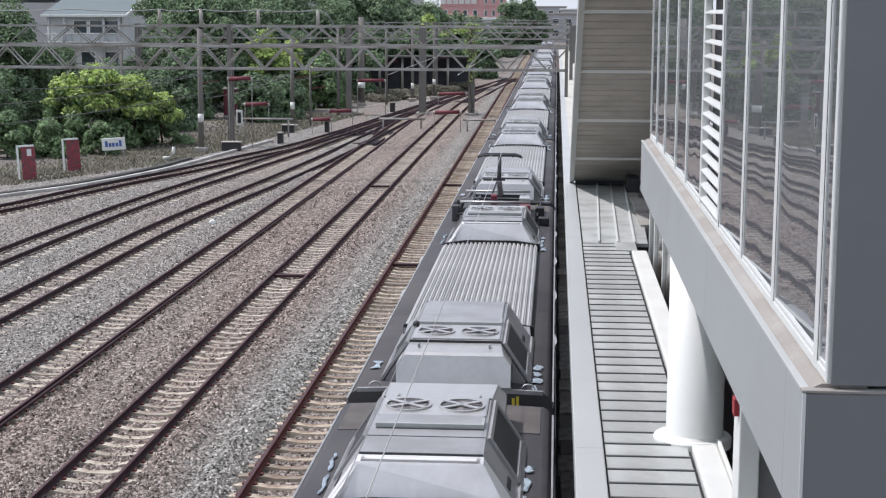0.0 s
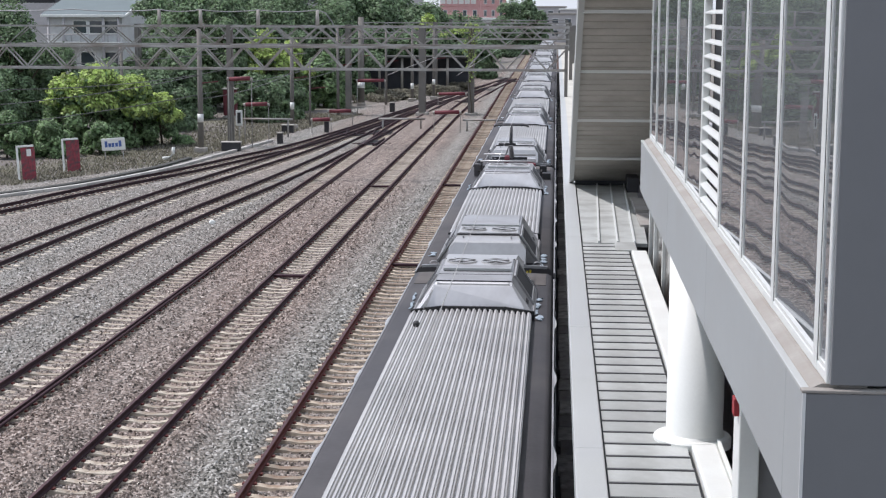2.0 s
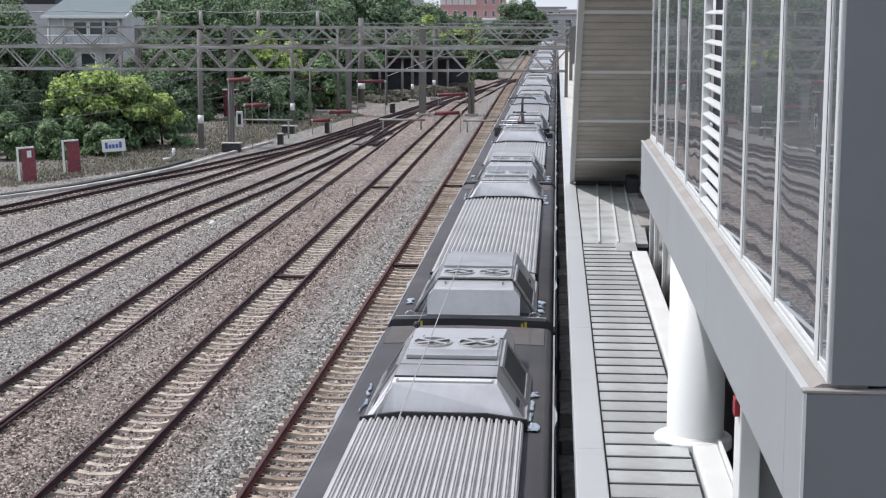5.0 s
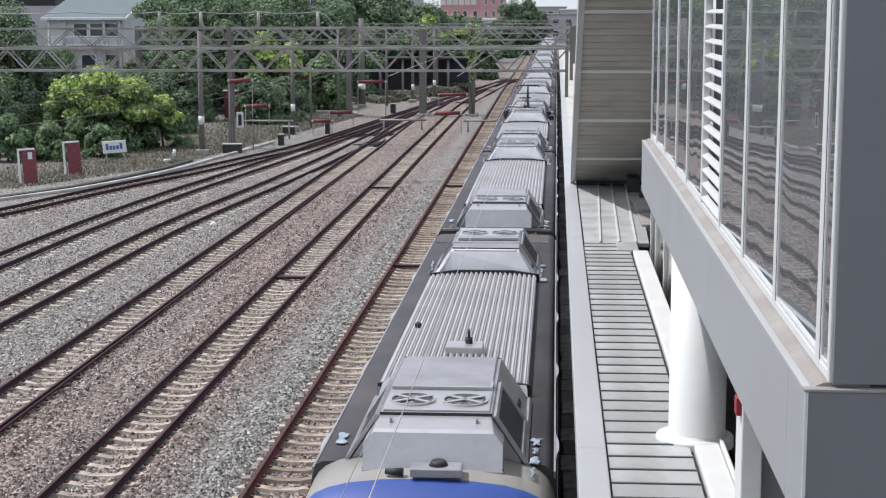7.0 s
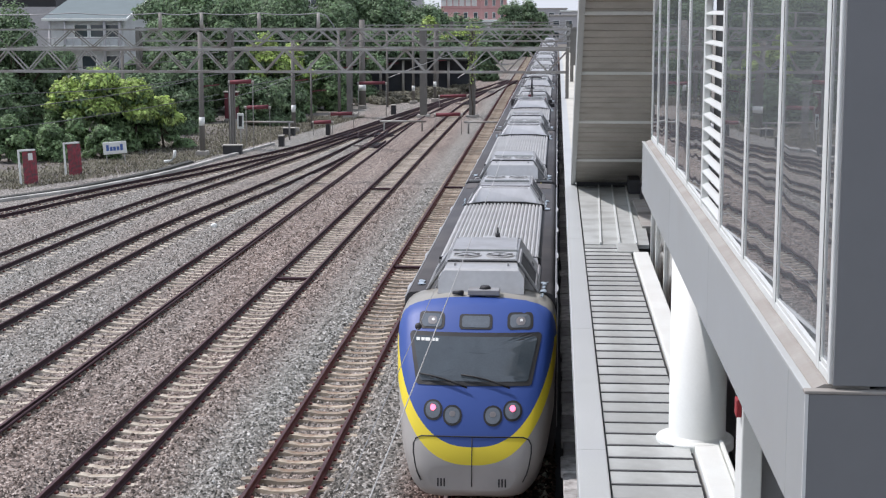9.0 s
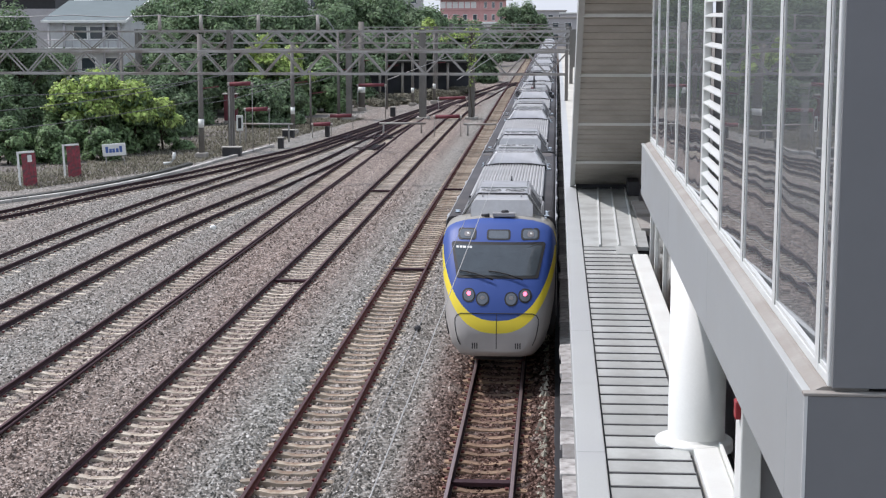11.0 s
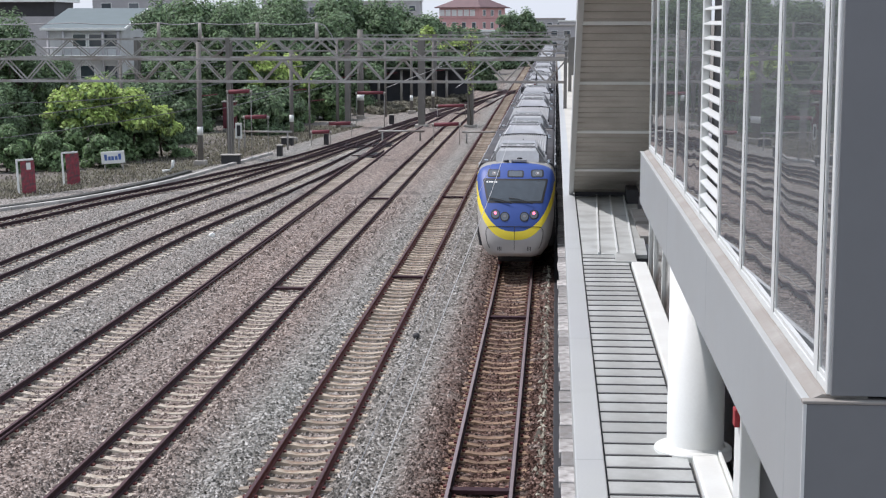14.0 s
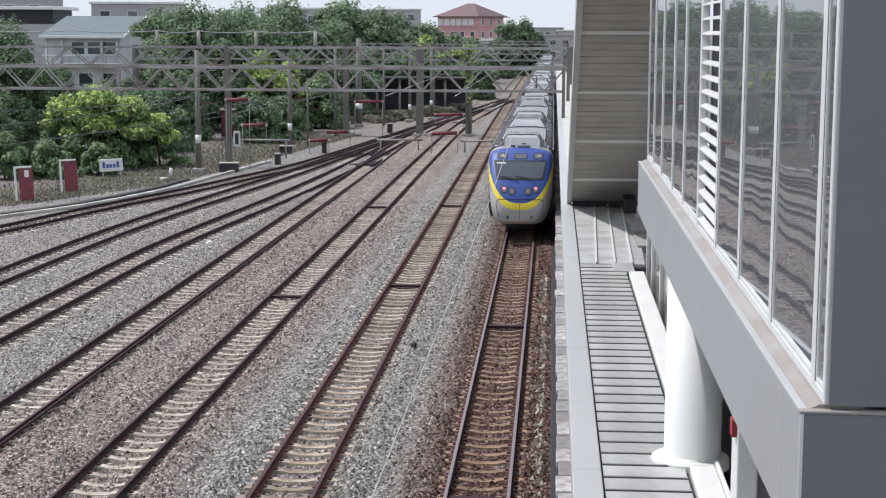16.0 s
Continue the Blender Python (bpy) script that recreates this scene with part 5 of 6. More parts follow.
def build_wires():
    for x, z in ((MID, 5.0), (-4.9, 5.05), (-8.35, 5.05)):
        bm = bmesh.new()
        if x == MID:
            tube(bm, [(x - 0.03, -30, z), (x + 0.06, 30, z), (x - 0.1, 78, z), (x + 0.1, 127, z), (x, 300, z)], 0.0058)
        else:
            tube(bm, [(x, 78, z), (x + 0.1, 127, z), (x, 300, z)], 0.012)
        tagged(part("contact_wire", bm, COPPER), "pale copper contact wire over the track", "wire", "overhead wires")
    bm = bmesh.new()
    tube(bm, [(MID, -30, 5.75), (MID, -10, 5.5), (MID, 5, 5.38), (MID, 14.7, 5.35), (MID, 30, 5.4), (MID, 50, 5.6), (MID, 78, 6.0)], 0.0034)
    m = tagged(part("messenger_wire", bm, CABLE), "thin carrier wire with a dark ball fitting above the track", "wire", "overhead wires")
    bm = bmesh.new()
    bmesh.ops.create_icosphere(bm, subdivisions=2, radius=0.034)
    ball = part("ball_fitting", bm, DARK, m)
    ball.location = (MID, 14.42, 5.36)
    for y0, y1, x0, x1, z0, z1 in ((60, 78, -34, -27.6, 3.0, 4.2), (78, 97, -27.6, -20.2, 4.2, 4.6), (70, 97, -33, -21, 2.2, 3.2), (92.3, 111, -21, -18.7, 3.0, 3.8), (97, 127, -20.2, -17.1, 3.6, 4.5),
                                   (75, 92.3, -30, -21, 3.4, 4.4), (111, 138, -18.7, -17.1, 3.2, 4.0), (80, 97, -36, -20.2, 5.2, 5.6)):
        bm = bmesh.new()
        tube(bm, [(x0 + (x1 - x0) * t, y0 + (y1 - y0) * t, z0 + (z1 - z0) * t - 1.2 * t * (1 - t)) for t in (0, 0.15, 0.3, 0.5, 0.7, 0.85, 1)], 0.022)
        tagged(part("line_cable", bm, LINE_CABLE), "thin sagging cable between line poles", "cable", "yard cables")


build_wires()


# ---- yard furniture ----
DARKRED = mat("faded_red_mottle", (0.28, 0.055, 0.07), 0.8, vary=0.6, scale=7, fine=16, stain=(0.1, 0.08, 0.08), stain_amount=0.95, stain_scale=5.5)


def build_boards():
    for x, y, r in ((-26.1, 76.2, 12), (-25.2, 80.6, 10)):
        b = thing("notice_board", (x, y, -0.2), "red board in a white frame standing on the verge", "board", "boards on the verge")
        b.rotation_euler = (0, radians(-2.5), radians(r + 14))
        bm = bmesh.new()
        soft_box(bm, -0.52, -0.42, -0.05, 0.05, -0.08, 1.75, 0.01)
        soft_box(bm, -0.42, 0.34, -0.05, 0.05, 1.66, 1.75, 0.01)
        part("frame", bm, WHITE, b)
        bm = bmesh.new()
        soft_box(bm, -0.3, 0.38, 0.0, 0.03, -0.02, 1.64, 0.01)
        part("backing", bm, DARKRED, b, "faded red mottled panel")
        if x < -26:
            bm = bmesh.new()
            soft_box(bm, -0.02, 0.2, -0.02, -0.003, 1.2, 1.55, 0.01)
            part("label_plate", bm, WHITE, b, "small white plate")
    s = thing("sign", (-24.8, 87.0, -0.2), "white sign with a row of blue characters", "sign")
    s.rotation_euler = (0, radians(-4), radians(8))
    bm = bmesh.new()
    soft_box(bm, -0.66, 0.66, -0.03, 0.03, 0.55, 1.25, 0.03)
    part("plate", bm, WHITE, s)
    for k, (x, h) in enumerate(((-0.4, 0.34), (-0.2, 0.22), (-0.02, 0.22), (0.18, 0.22), (0.38, 0.34))):
        bm = bmesh.new()
        box(bm, x - 0.075, x + 0.075, -0.036, -0.03, 0.75, 0.75 + h)
        part("character_bar", bm, BLUETEXT, s)
    for x in (-0.5, 0.5):
        bm = bmesh.new()
        rod(bm, (x, 0.02, -0.1), (x, 0.02, 0.6), 0.03)
        part("leg", bm, STEELWORK, s)


build_boards()


def build_trough():
    """A run of concrete trough covers along the outer track."""
    line = bend([(55, -31.5), (62, -28.3), (69, -25.1), (74, -22.7), (82, -20.6), (90, -19.6), (100, -18.4)])
    t = thing("cable_trough", (0, 0, 0), "pale concrete cable trough along the outer track", "cable trough")
    y = 56.0
    bm = bmesh.new()
    soft_box(bm, -0.13, 0.13, 0.01, 0.97, -0.25, -0.08, 0.02)
    me = bpy.data.meshes.new("cover")
    bm.to_mesh(me)
    bm.free()
    me.materials.append(TROUGH)
    while y < 100:
        slope = line(y + 0.5) - line(y - 0.5)
        ob = new("cover", me)
        ob.parent = t
        ob.matrix_basis = Matrix.Translation((line(y), y, 0)) @ Matrix.Rotation(-math.atan(slope), 4, "Z")
        y += 1.0 / math.sqrt(1 + slope * slope)


def build_low_wall():
    """A low retaining edge behind the trough, its shaded face put in as dark colour."""
    line = bend([(55, -32.1), (62, -28.9), (69, -25.7), (74, -23.3), (82, -21.3), (88, -20.6)])
    w = thing("low_wall", (0, 0, 0), "low mossy retaining edge behind the cable trough, coloured dark for its shaded face", "low wall")
    y = 54.0
    while y < 88:
        bm = bmesh.new()
        e = min(y + 4, 88)
        loft(bm, [[(line(v) - 0.3, v, -0.3), (line(v), v, -0.3), (line(v), v, -0.1), (line(v) - 0.3, v, -0.08)] for v in (y + 0.01, (y + e) / 2, e)])
        part("edge_block", bm, MOSSY_SHADED, w)
        y += 4


# mossy concrete, darkened to hold the shade on the edge's face
MOSSY_SHADED = mat("mossy_shaded_concrete", (0.06, 0.062, 0.055), 0.9, vary=0.4, scale=2, fine=12, bump=0.5)
build_low_wall()
TROUGH = mat("trough_concrete", (0.44, 0.43, 0.4), 0.9, vary=0.2, scale=2, per_object=0.6, stain=(0.3, 0.28, 0.24), stain_amount=0.5)
build_trough()


def build_yard():
    rng = random.Random(5)
    # low red bars between short posts beside the points
    for x, y, w, z in ((-8.5, 109, 2.0, 1.2), (-16.6, 114, 1.9, 0.9), (-16.0, 126, 2.4, 2.6), (-10.3, 137, 2.6, 1.0), (-20.0, 100, 1.7, 2.2), (-20.2, 96, 1.6, 4.0), (-16.9, 108, 1.5, 0.7)):
        g = thing("barrier", (x, y, 0), "dark red bar with white ends on short posts", "barrier", "red bars beside the points")
        bm = bmesh.new()
        rod(bm, (0.15, 0, z), (w - 0.15, 0, z + 0.05), 0.13)
        part("bar", bm, REDBROWN, g)
        for a in (0, w - 0.15):
            bm = bmesh.new()
            rod(bm, (a, 0, z), (a + 0.15, 0, z), 0.11)
            part("end", bm, CONCRETE, g)
        for a in (0.08, w - 0.08):
            bm = bmesh.new()
            rod(bm, (a, 0.02, -0.3), (a, 0.02, z + 0.1), 0.025)
            part("post", bm, STEELWORK, g)
    # pipe runs across the tracks
    for x0, x1, y, z in ((-12.5, -9.2, 111, 0.6), (-6.4, -3.0, 109, 0.7), (-21, -17.5, 104, 1.0)):
        p = thing("pipe_run", (0, 0, 0), "thin grey pipe on low stands", "pipe")
        bm = bmesh.new()
        rod(bm, (x0, y, z), (x1, y, z), 0.07)
        part("pipe", bm, STEELWORK, p)
        for a in (x0 + 0.3, x1 - 0.3):
            bm = bmesh.new()
            rod(bm, (a, y, -0.3), (a, y, z), 0.06)
            part("stand", bm, STEELWORK, p)
    for x, y, w, h, m in ((-19.5, 93.6, 0.55, 0.55, DARK), (-17.5, 99.2, 0.16, 0.7, DARK), (-15.9, 108.8, 0.14, 0.8, DARK), (-13.6, 131, 0.2, 0.8, DARK), (-18.5, 108, 0.4, 0.55, DARK)):
        b = thing("point_machine", (x, y, -0.25), "dark metal trackside equipment case", "equipment case", "trackside cases")
        bm = bmesh.new()
        soft_box(bm, -w, w, -0.3, 0.3, 0, h, 0.04)
        part("case", bm, m, b)
        bm = bmesh.new()
        soft_box(bm, -w * 1.1, w * 1.1, -0.34, 0.34, h, h + 0.06, 0.02)
        part("lid", bm, CONCRETE, b)
    f = thing("signal_frame", (-20.4, 100.5, -0.3), "white-framed dark signal panel on a post", "signal")
    bm = bmesh.new()
    soft_box(bm, -0.22, 0.22, 0, 0.08, 1.1, 2.1, 0.02)
    part("backing", bm, WHITE, f)
    bm = bmesh.new()
    soft_box(bm, -0.11, 0.11, -0.02, 0.0, 1.25, 1.95, 0.01)
    part("slot", bm, DARK, f)
    bm = bmesh.new()
    rod(bm, (0, 0.04, 0), (0, 0.04, 1.1), 0.05)
    part("post", bm, STEELWORK, f)
    c = thing("relay_cabinet", (-25.6, 122.5, -0.3), "dull red relay cabinet between the line poles", "cabinet")
    bm = bmesh.new()
    soft_box(bm, -0.5, 0.5, 0, 0.7, 0.25, 2.3, 0.03)
    part("body", bm, REDBROWN, c)
    bm = bmesh.new()
    soft_box(bm, -0.42, 0.42, -0.03, -0.002, 0.4, 2.15, 0.02)
    door = part("door", bm, REDBROWN, c)
    bm = bmesh.new()
    soft_box(bm, 0.28, 0.34, -0.06, -0.03, 1.15, 1.35, 0.01)
    part("handle", bm, DARK, door)
    bm = bmesh.new()
    soft_box(bm, -0.6, 0.6, -0.1, 0.8, 2.3, 2.4, 0.02)
    part("roof", bm, CONCRETE, c)
    bm = bmesh.new()
    soft_box(bm, -0.55, 0.55, -0.05, 0.75, -0.1, 0.25, 0.02)
    part("plinth", bm, CONCRETE, c)
    m = thing("marker", (-21.6, 87.2, -0.2), "bent white marker post beside the track", "marker post")
    bm = bmesh.new()
    tube(bm, [(-0.5, 0, 0.12), (-0.1, 0, 0.15), (0.1, 0, 0.4), (0.12, 0, 0.75)], 0.09)
    part("post", bm, WHITE, m)
    for x, y, s, mm, nm in ((-13.05, 41.6, 0.11, DARK, "dark"), (-13.6, 61.3, 0.14, WHITE, "white")):
        st = thing("stone", (x, y, -0.16), nm + " lump lying on the ballast", "stone")
        bm = bmesh.new()
        bmesh.ops.create_icosphere(bm, subdivisions=2, radius=s)
        for v in bm.verts:
            v.co *= rng.uniform(0.8, 1.15)
            v.co.z *= 0.8
        part("lump", bm, mm, st)


build_yard()


# ---- buildings and trees in the distance ----
def windows_on(parent, x, y, zs, xs, w, h, glass):
    """Framed windows on a wall that faces the yard."""
    for z in zs:
        for cx in xs:
            bm = bmesh.new()
            soft_box(bm, cx - w / 2 - 0.1, cx + w / 2 + 0.1, y - 0.06, y + 0.05, z - 0.1, z + h + 0.1, 0.02)
            f = part("window", bm, WHITE, parent)
            bm = bmesh.new()
            box(bm, cx - w / 2, cx + w / 2, y - 0.075, y - 0.055, z, z + h)
            part("pane", bm, glass, f)


def hip_roof(parent, x0, x1, y0, y1, z0, z1, inset, material, name="roof"):
    bm = bmesh.new()
    ym = (y0 + y1) / 2
    pts = [(x0, y0, z0), (x1, y0, z0), (x1, y1, z0), (x0, y1, z0), (x0 + inset, ym, z1), (x1 - inset, ym, z1)]
    vs = [bm.verts.new(p) for p in pts]
    for f in ((0, 1, 5, 4), (1, 2, 5), (2, 3, 4, 5), (3, 0, 4), (3, 2, 1, 0)):
        bm.faces.new([vs[k] for k in f])
    return part(name, bm, material, parent)


def build_far():
    house = thing("house", (-51.5, 170, -0.3), "pale two-storey house with a blue-grey gabled roof", "house")
    ridge, eave, depth = 10.13, 7.95, 20.0
    bm = bmesh.new()
    gable = [(0.6, 0), (0.6, eave - 0.2), (depth / 2, ridge - 0.25), (depth - 0.6, eave - 0.2), (depth - 0.6, 0)]
    loft(bm, [[(x, y, z) for y, z in gable] for x in (-4.2, 4.1)])
    part("wall", bm, PALEWALL, house)
    for y0, z0, y1, z1 in ((-0.3, eave - 0.07, depth / 2, ridge), (depth + 0.3, eave - 0.07, depth / 2, ridge)):
        bm = bmesh.new()
        loft(bm, [[(x, y0, z0), (x, y1, z1), (x, y1, z1 - 0.22), (x, y0, z0 - 0.22)] for x in (-4.7, 4.65)])
        part("roof", bm, SLATE, house)
    bm = bmesh.new()
    soft_box(bm, -4.7, 4.65, -0.42, -0.3, eave - 0.32, eave - 0.04, 0.03)
    part("fascia", bm, WHITE, house)
    bm = bmesh.new()
    loft(bm, [[(x, y, z) for y, z in ((-0.3, eave - 0.3), (depth / 2, ridge - 0.2), (depth / 2, ridge + 0.04), (-0.3, eave - 0.05))] for x in (4.66, 4.78)])
    part("verge_board", bm, WHITE, house, "white verge board of the gable")
    for x in (-3.9, -2.2, 2.2, 3.9):
        bm = bmesh.new()
        rod(bm, (x, -0.1, 0), (x, -0.1, eave - 0.3), 0.16)
        part("porch_post", bm, GREYWALL, house)
    windows_on(house, 0, 0.6, (5.9,), (-0.6, 1.2, 2.9), 1.4, 1.3, GLASS_DARK)
    windows_on(house, 0, 0.6, (2.4,), (-2.9, 0.2, 2.8), 1.5, 1.4, GLASS_DARK)
    bm = bmesh.new()
    soft_box(bm, -4.2, 4.1, -0.9, 0.55, 4.6, 4.95, 0.04)
    part("balcony", bm, WHITE, house)
    bm = bmesh.new()
    for k in range(9):
        rod(bm, (-4.1 + k, -0.85, 4.95), (-4.1 + k, -0.85, 5.75), 0.05)
    rod(bm, (-4.2, -0.85, 5.75), (4.1, -0.85, 5.75), 0.06)
    part("balcony_rail", bm, GREYWALL, house)
    shed = thing("house", (-62, 185, -0.3), "flat-roofed grey house with a dark upper veranda", "house")
    bm = bmesh.new()
    box(bm, -6, 6, 0, 9, 0, 9.2)
    part("wall", bm, GREYWALL, shed)
    bm = bmesh.new()
    soft_box(bm, -6.6, 3.0, -0.8, 9, 10.9, 11.3, 0.05)
    part("roof", bm, WHITE, shed)
    bm = bmesh.new()
    box(bm, -5.8, 2.4, 0.5, 8, 9.2, 10.9)
    part("veranda", bm, DARK, shed)
    pink = thing("apartment_block", (-21.15, 347.6, -0.3), "pink tiled apartment block with a dark hipped roof", "building")
    pink.rotation_euler = (0, 0, radians(-30))
    bm = bmesh.new()
    box(bm, -5.25, 5.25, 0, 10.6, 0, 11.6)
    part("wall", bm, PINK, pink)
    hip_roof(pink, -5.9, 5.9, -0.7, 11.3, 11.75, 14.6, 5.0, REDGREY)
    bm = bmesh.new()
    soft_box(bm, -6.0, 6.0, -0.8, 11.4, 11.55, 11.8, 0.05)
    part("cornice", bm, REDGREY, pink)
    for z in (3.3, 6.3, 9.3):
        bm = bmesh.new()
        soft_box(bm, -5.35, 5.35, -0.12, 10.7, z, z + 0.18, 0.03)
        part("string_course", bm, PINK, pink)
    windows_on(pink, 0, 0, (9.9,), (-4.5, -2.9, -1.3, 0.3, 1.9, 3.5), 1.1, 1.2, PALE)
    windows_on(pink, 0, 0, (4.4, 7.2), (-3.9, -1.3, 1.3, 3.9), 0.9, 1.2, GLASS_DARK)
    for z in (4.4, 7.2, 9.9):
        for cy in (2.0, 5.2, 8.4):
            bm = bmesh.new()
            soft_box(bm, 5.2, 5.32, cy - 0.6, cy + 0.6, z - 0.1, z + 1.3, 0.02)
            f = part("window", bm, WHITE, pink)
            bm = bmesh.new()
            box(bm, 5.31, 5.335, cy - 0.48, cy + 0.48, z, z + 1.2)
            part("pane", bm, GLASS_DARK, f)
    for x, y, w, h in ((-40, 330, 10, 12.5), (-42, 420, 12, 14), (-50, 300, 12, 12.5), (-70, 260, 14, 12.8), (3, 420, 10, 7.4), (8, 480, 14, 8.6), (-2, 520, 10, 9.4), (15, 380, 10, 8.5), (-84, 240, 12, 13.5)):
        b = thing("town_house", (x, y, -0.3), "pale grey town building far behind the yard", "building", "town buildings")
        bm = bmesh.new()
        box(bm, -w / 2, w / 2, 0, 8, 0, h)
        part("wall", bm, GREYWALL, b)
        bm = bmesh.new()
        soft_box(bm, -w / 2 - 0.3, w / 2 + 0.3, -0.3, 8.3, h, h + 0.4, 0.05)
        part("parapet", bm, WHITE if w > 11 else CONCRETE, b)
        windows_on(b, 0, 0, (h - 2.6, h - 5.6), [-w / 3, 0, w / 3], 1.6, 1.4, GLASS_DARK)
    w = thing("white_house", (-14.3, 335, -0.3), "small white flat-roofed house among far trees", "house")
    bm = bmesh.new()
    box(bm, -1.7, 1.7, 0, 5, 0, 6.3)
    part("wall", bm, PALEWALL, w)
    bm = bmesh.new()
    soft_box(bm, -1.9, 1.9, -0.3, 5.2, 6.3, 6.9, 0.05)
    part("roof", bm, WHITE, w)
    # open shed behind the junction
    sh = thing("store_shed", (-16.4, 166, -0.3), "long low shed with dark open bays", "shed")
    # rear wall coloured dark for the shade inside the open bays
    bm = bmesh.new()
    box(bm, -7, 7.5, 3.0, 3.3, 0, 3.6)
    part("rear_wall", bm, SHED_DARK, sh)
    bm = bmesh.new()
    soft_box(bm, -7.2, 7.7, -0.5, 3.5, 3.5, 3.7, 0.04)
    part("roof", bm, MOSSY_SHADED, sh)
    for k in range(7):
        bm = bmesh.new()
        rod(bm, (-7 + 2.4 * k, 0, 0), (-7 + 2.4 * k, 0, 3.5), 0.14)
        part("post", bm, CONCRETE, sh)


SHED_DARK = mat("shaded_bay_wall", (0.075, 0.08, 0.09), 0.9, vary=0.4, scale=0.6)
PALEWALL = mat("pale_render_wall", (0.6, 0.61, 0.6), 0.85, vary=0.15, scale=0.5, fine=4)
REDGREY = mat("dark_red_roof", (0.16, 0.1, 0.1), 0.7, vary=0.2, scale=0.5)
PALE = mat("pale_window", (0.75, 0.74, 0.7), 0.5, vary=0.15, scale=1)
build_far()


def leaf_cloud(lobes, count, size, rng):
    """Many small bent leaf clumps on and inside a set of lobes (x, y, z, rx, ry, rz)."""
    verts, faces = [], []
    weights = [l[3] * l[4] for l in lobes]
    for _ in range(count):
        x, y, z, rx, ry, rz = rng.choices(lobes, weights)[0]
        d = Vector((rng.gauss(0, 1), rng.gauss(0, 1), rng.gauss(0, 1)))
        d.normalize()
        if d.z < -0.5:
            d.z *= -0.6
        r = rng.uniform(0.6, 1.06)
        p = Vector((x + d.x * rx * r, y + d.y * ry * r, z + d.z * rz * r))
        p += Vector((rng.gauss(0, 0.1), rng.gauss(0, 0.1), rng.gauss(0, 0.1))) * min(rx, rz)
        nrm = (d + Vector((rng.gauss(0, 0.5), rng.gauss(0, 0.5), 0.4 + rng.gauss(0, 0.5)))).normalized()
        a = nrm.orthogonal().normalized()
        a.rotate(Matrix.Rotation(rng.random() * 6.28, 3, nrm))
        b = nrm.cross(a)
        s = size * rng.uniform(0.5, 1.3)
        base = len(verts)
        verts += [tuple(p - a * s), tuple(p + b * s * 0.55 + nrm * s * 0.2), tuple(p + a * s - nrm * s * 0.25), tuple(p - b * s * 0.55 + nrm * s * 0.2)]
        faces += [(base, base + 1, base + 3), (base + 1, base + 2, base + 3)]
    return verts, faces


def build_tree(x, y, h, spread, leaf, count, size, label, seed, base=0.25, lobes=11, name="tree"):
    rng = random.Random(seed)
    t = thing(name, (x, y, -0.3), label, name, "trees beside the yard")
    lob = []
    for k in range(lobes):
        a = 2 * math.pi * (k + rng.random() * 0.7) / lobes
        z = h * (base + (0.84 - base) * ((k * 0.618) % 1.0))
        reach = spread * (0.75 if z < h * 0.6 else 0.5)
        r = reach * rng.uniform(0.4, 1.0)
        s = spread * rng.uniform(0.26, 0.46)
        lob.append((r * math.cos(a), r * math.sin(a), z, s, s, min(s * rng.uniform(0.6, 0.95), max(h - z, 0.3))))
    lob.append((0, 0, h * 0.76, spread * 0.42, spread * 0.42, h * 0.24))
    bm = bmesh.new()
    top = Vector((rng.uniform(-0.2, 0.2), rng.uniform(-0.2, 0.2), h * 0.55))
    r0 = 0.025 * h
    rod(bm, (0, 0, 0), top, r0, r0 * 0.5, n=10)
    for l in lob:
        rod(bm, top * rng.uniform(0.4, 1.0), l[:3], r0 * 0.4, r0 * 0.1, n=6)
    part("trunk", bm, BARK, t)
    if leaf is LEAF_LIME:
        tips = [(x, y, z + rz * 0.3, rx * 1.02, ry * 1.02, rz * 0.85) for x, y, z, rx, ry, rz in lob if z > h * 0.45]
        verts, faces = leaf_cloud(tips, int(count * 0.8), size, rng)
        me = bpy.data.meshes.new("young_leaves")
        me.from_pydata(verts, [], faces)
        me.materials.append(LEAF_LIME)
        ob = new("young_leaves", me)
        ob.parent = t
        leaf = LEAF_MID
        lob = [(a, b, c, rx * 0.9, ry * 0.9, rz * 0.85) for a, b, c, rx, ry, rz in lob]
    verts, faces = leaf_cloud(lob, count, size, rng)
    me = bpy.data.meshes.new("crown")
    me.from_pydata(verts, [], faces)
    me.materials.append(leaf)
    ob = new("crown", me)
    ob.parent = t
    return t


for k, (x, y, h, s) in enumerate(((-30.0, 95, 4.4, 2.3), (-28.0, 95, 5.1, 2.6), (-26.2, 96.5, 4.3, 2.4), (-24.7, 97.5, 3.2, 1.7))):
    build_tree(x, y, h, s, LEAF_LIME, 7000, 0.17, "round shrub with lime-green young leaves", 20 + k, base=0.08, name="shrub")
for k, (x, y, h, s) in enumerate(((-33.0, 91, 4.6, 2.0), (-31.2, 87.5, 2.8, 1.5), (-29.0, 88.5, 2.2, 1.5), (-26.6, 90.5, 2.0, 1.3), (-34.5, 96, 5.2, 2.4))):
    build_tree(x, y, h, s, LEAF_DARK if h > 4 else LEAF_MID, 6000, 0.13, "low green shrub on the verge", 60 + k, base=0.05, name="shrub")
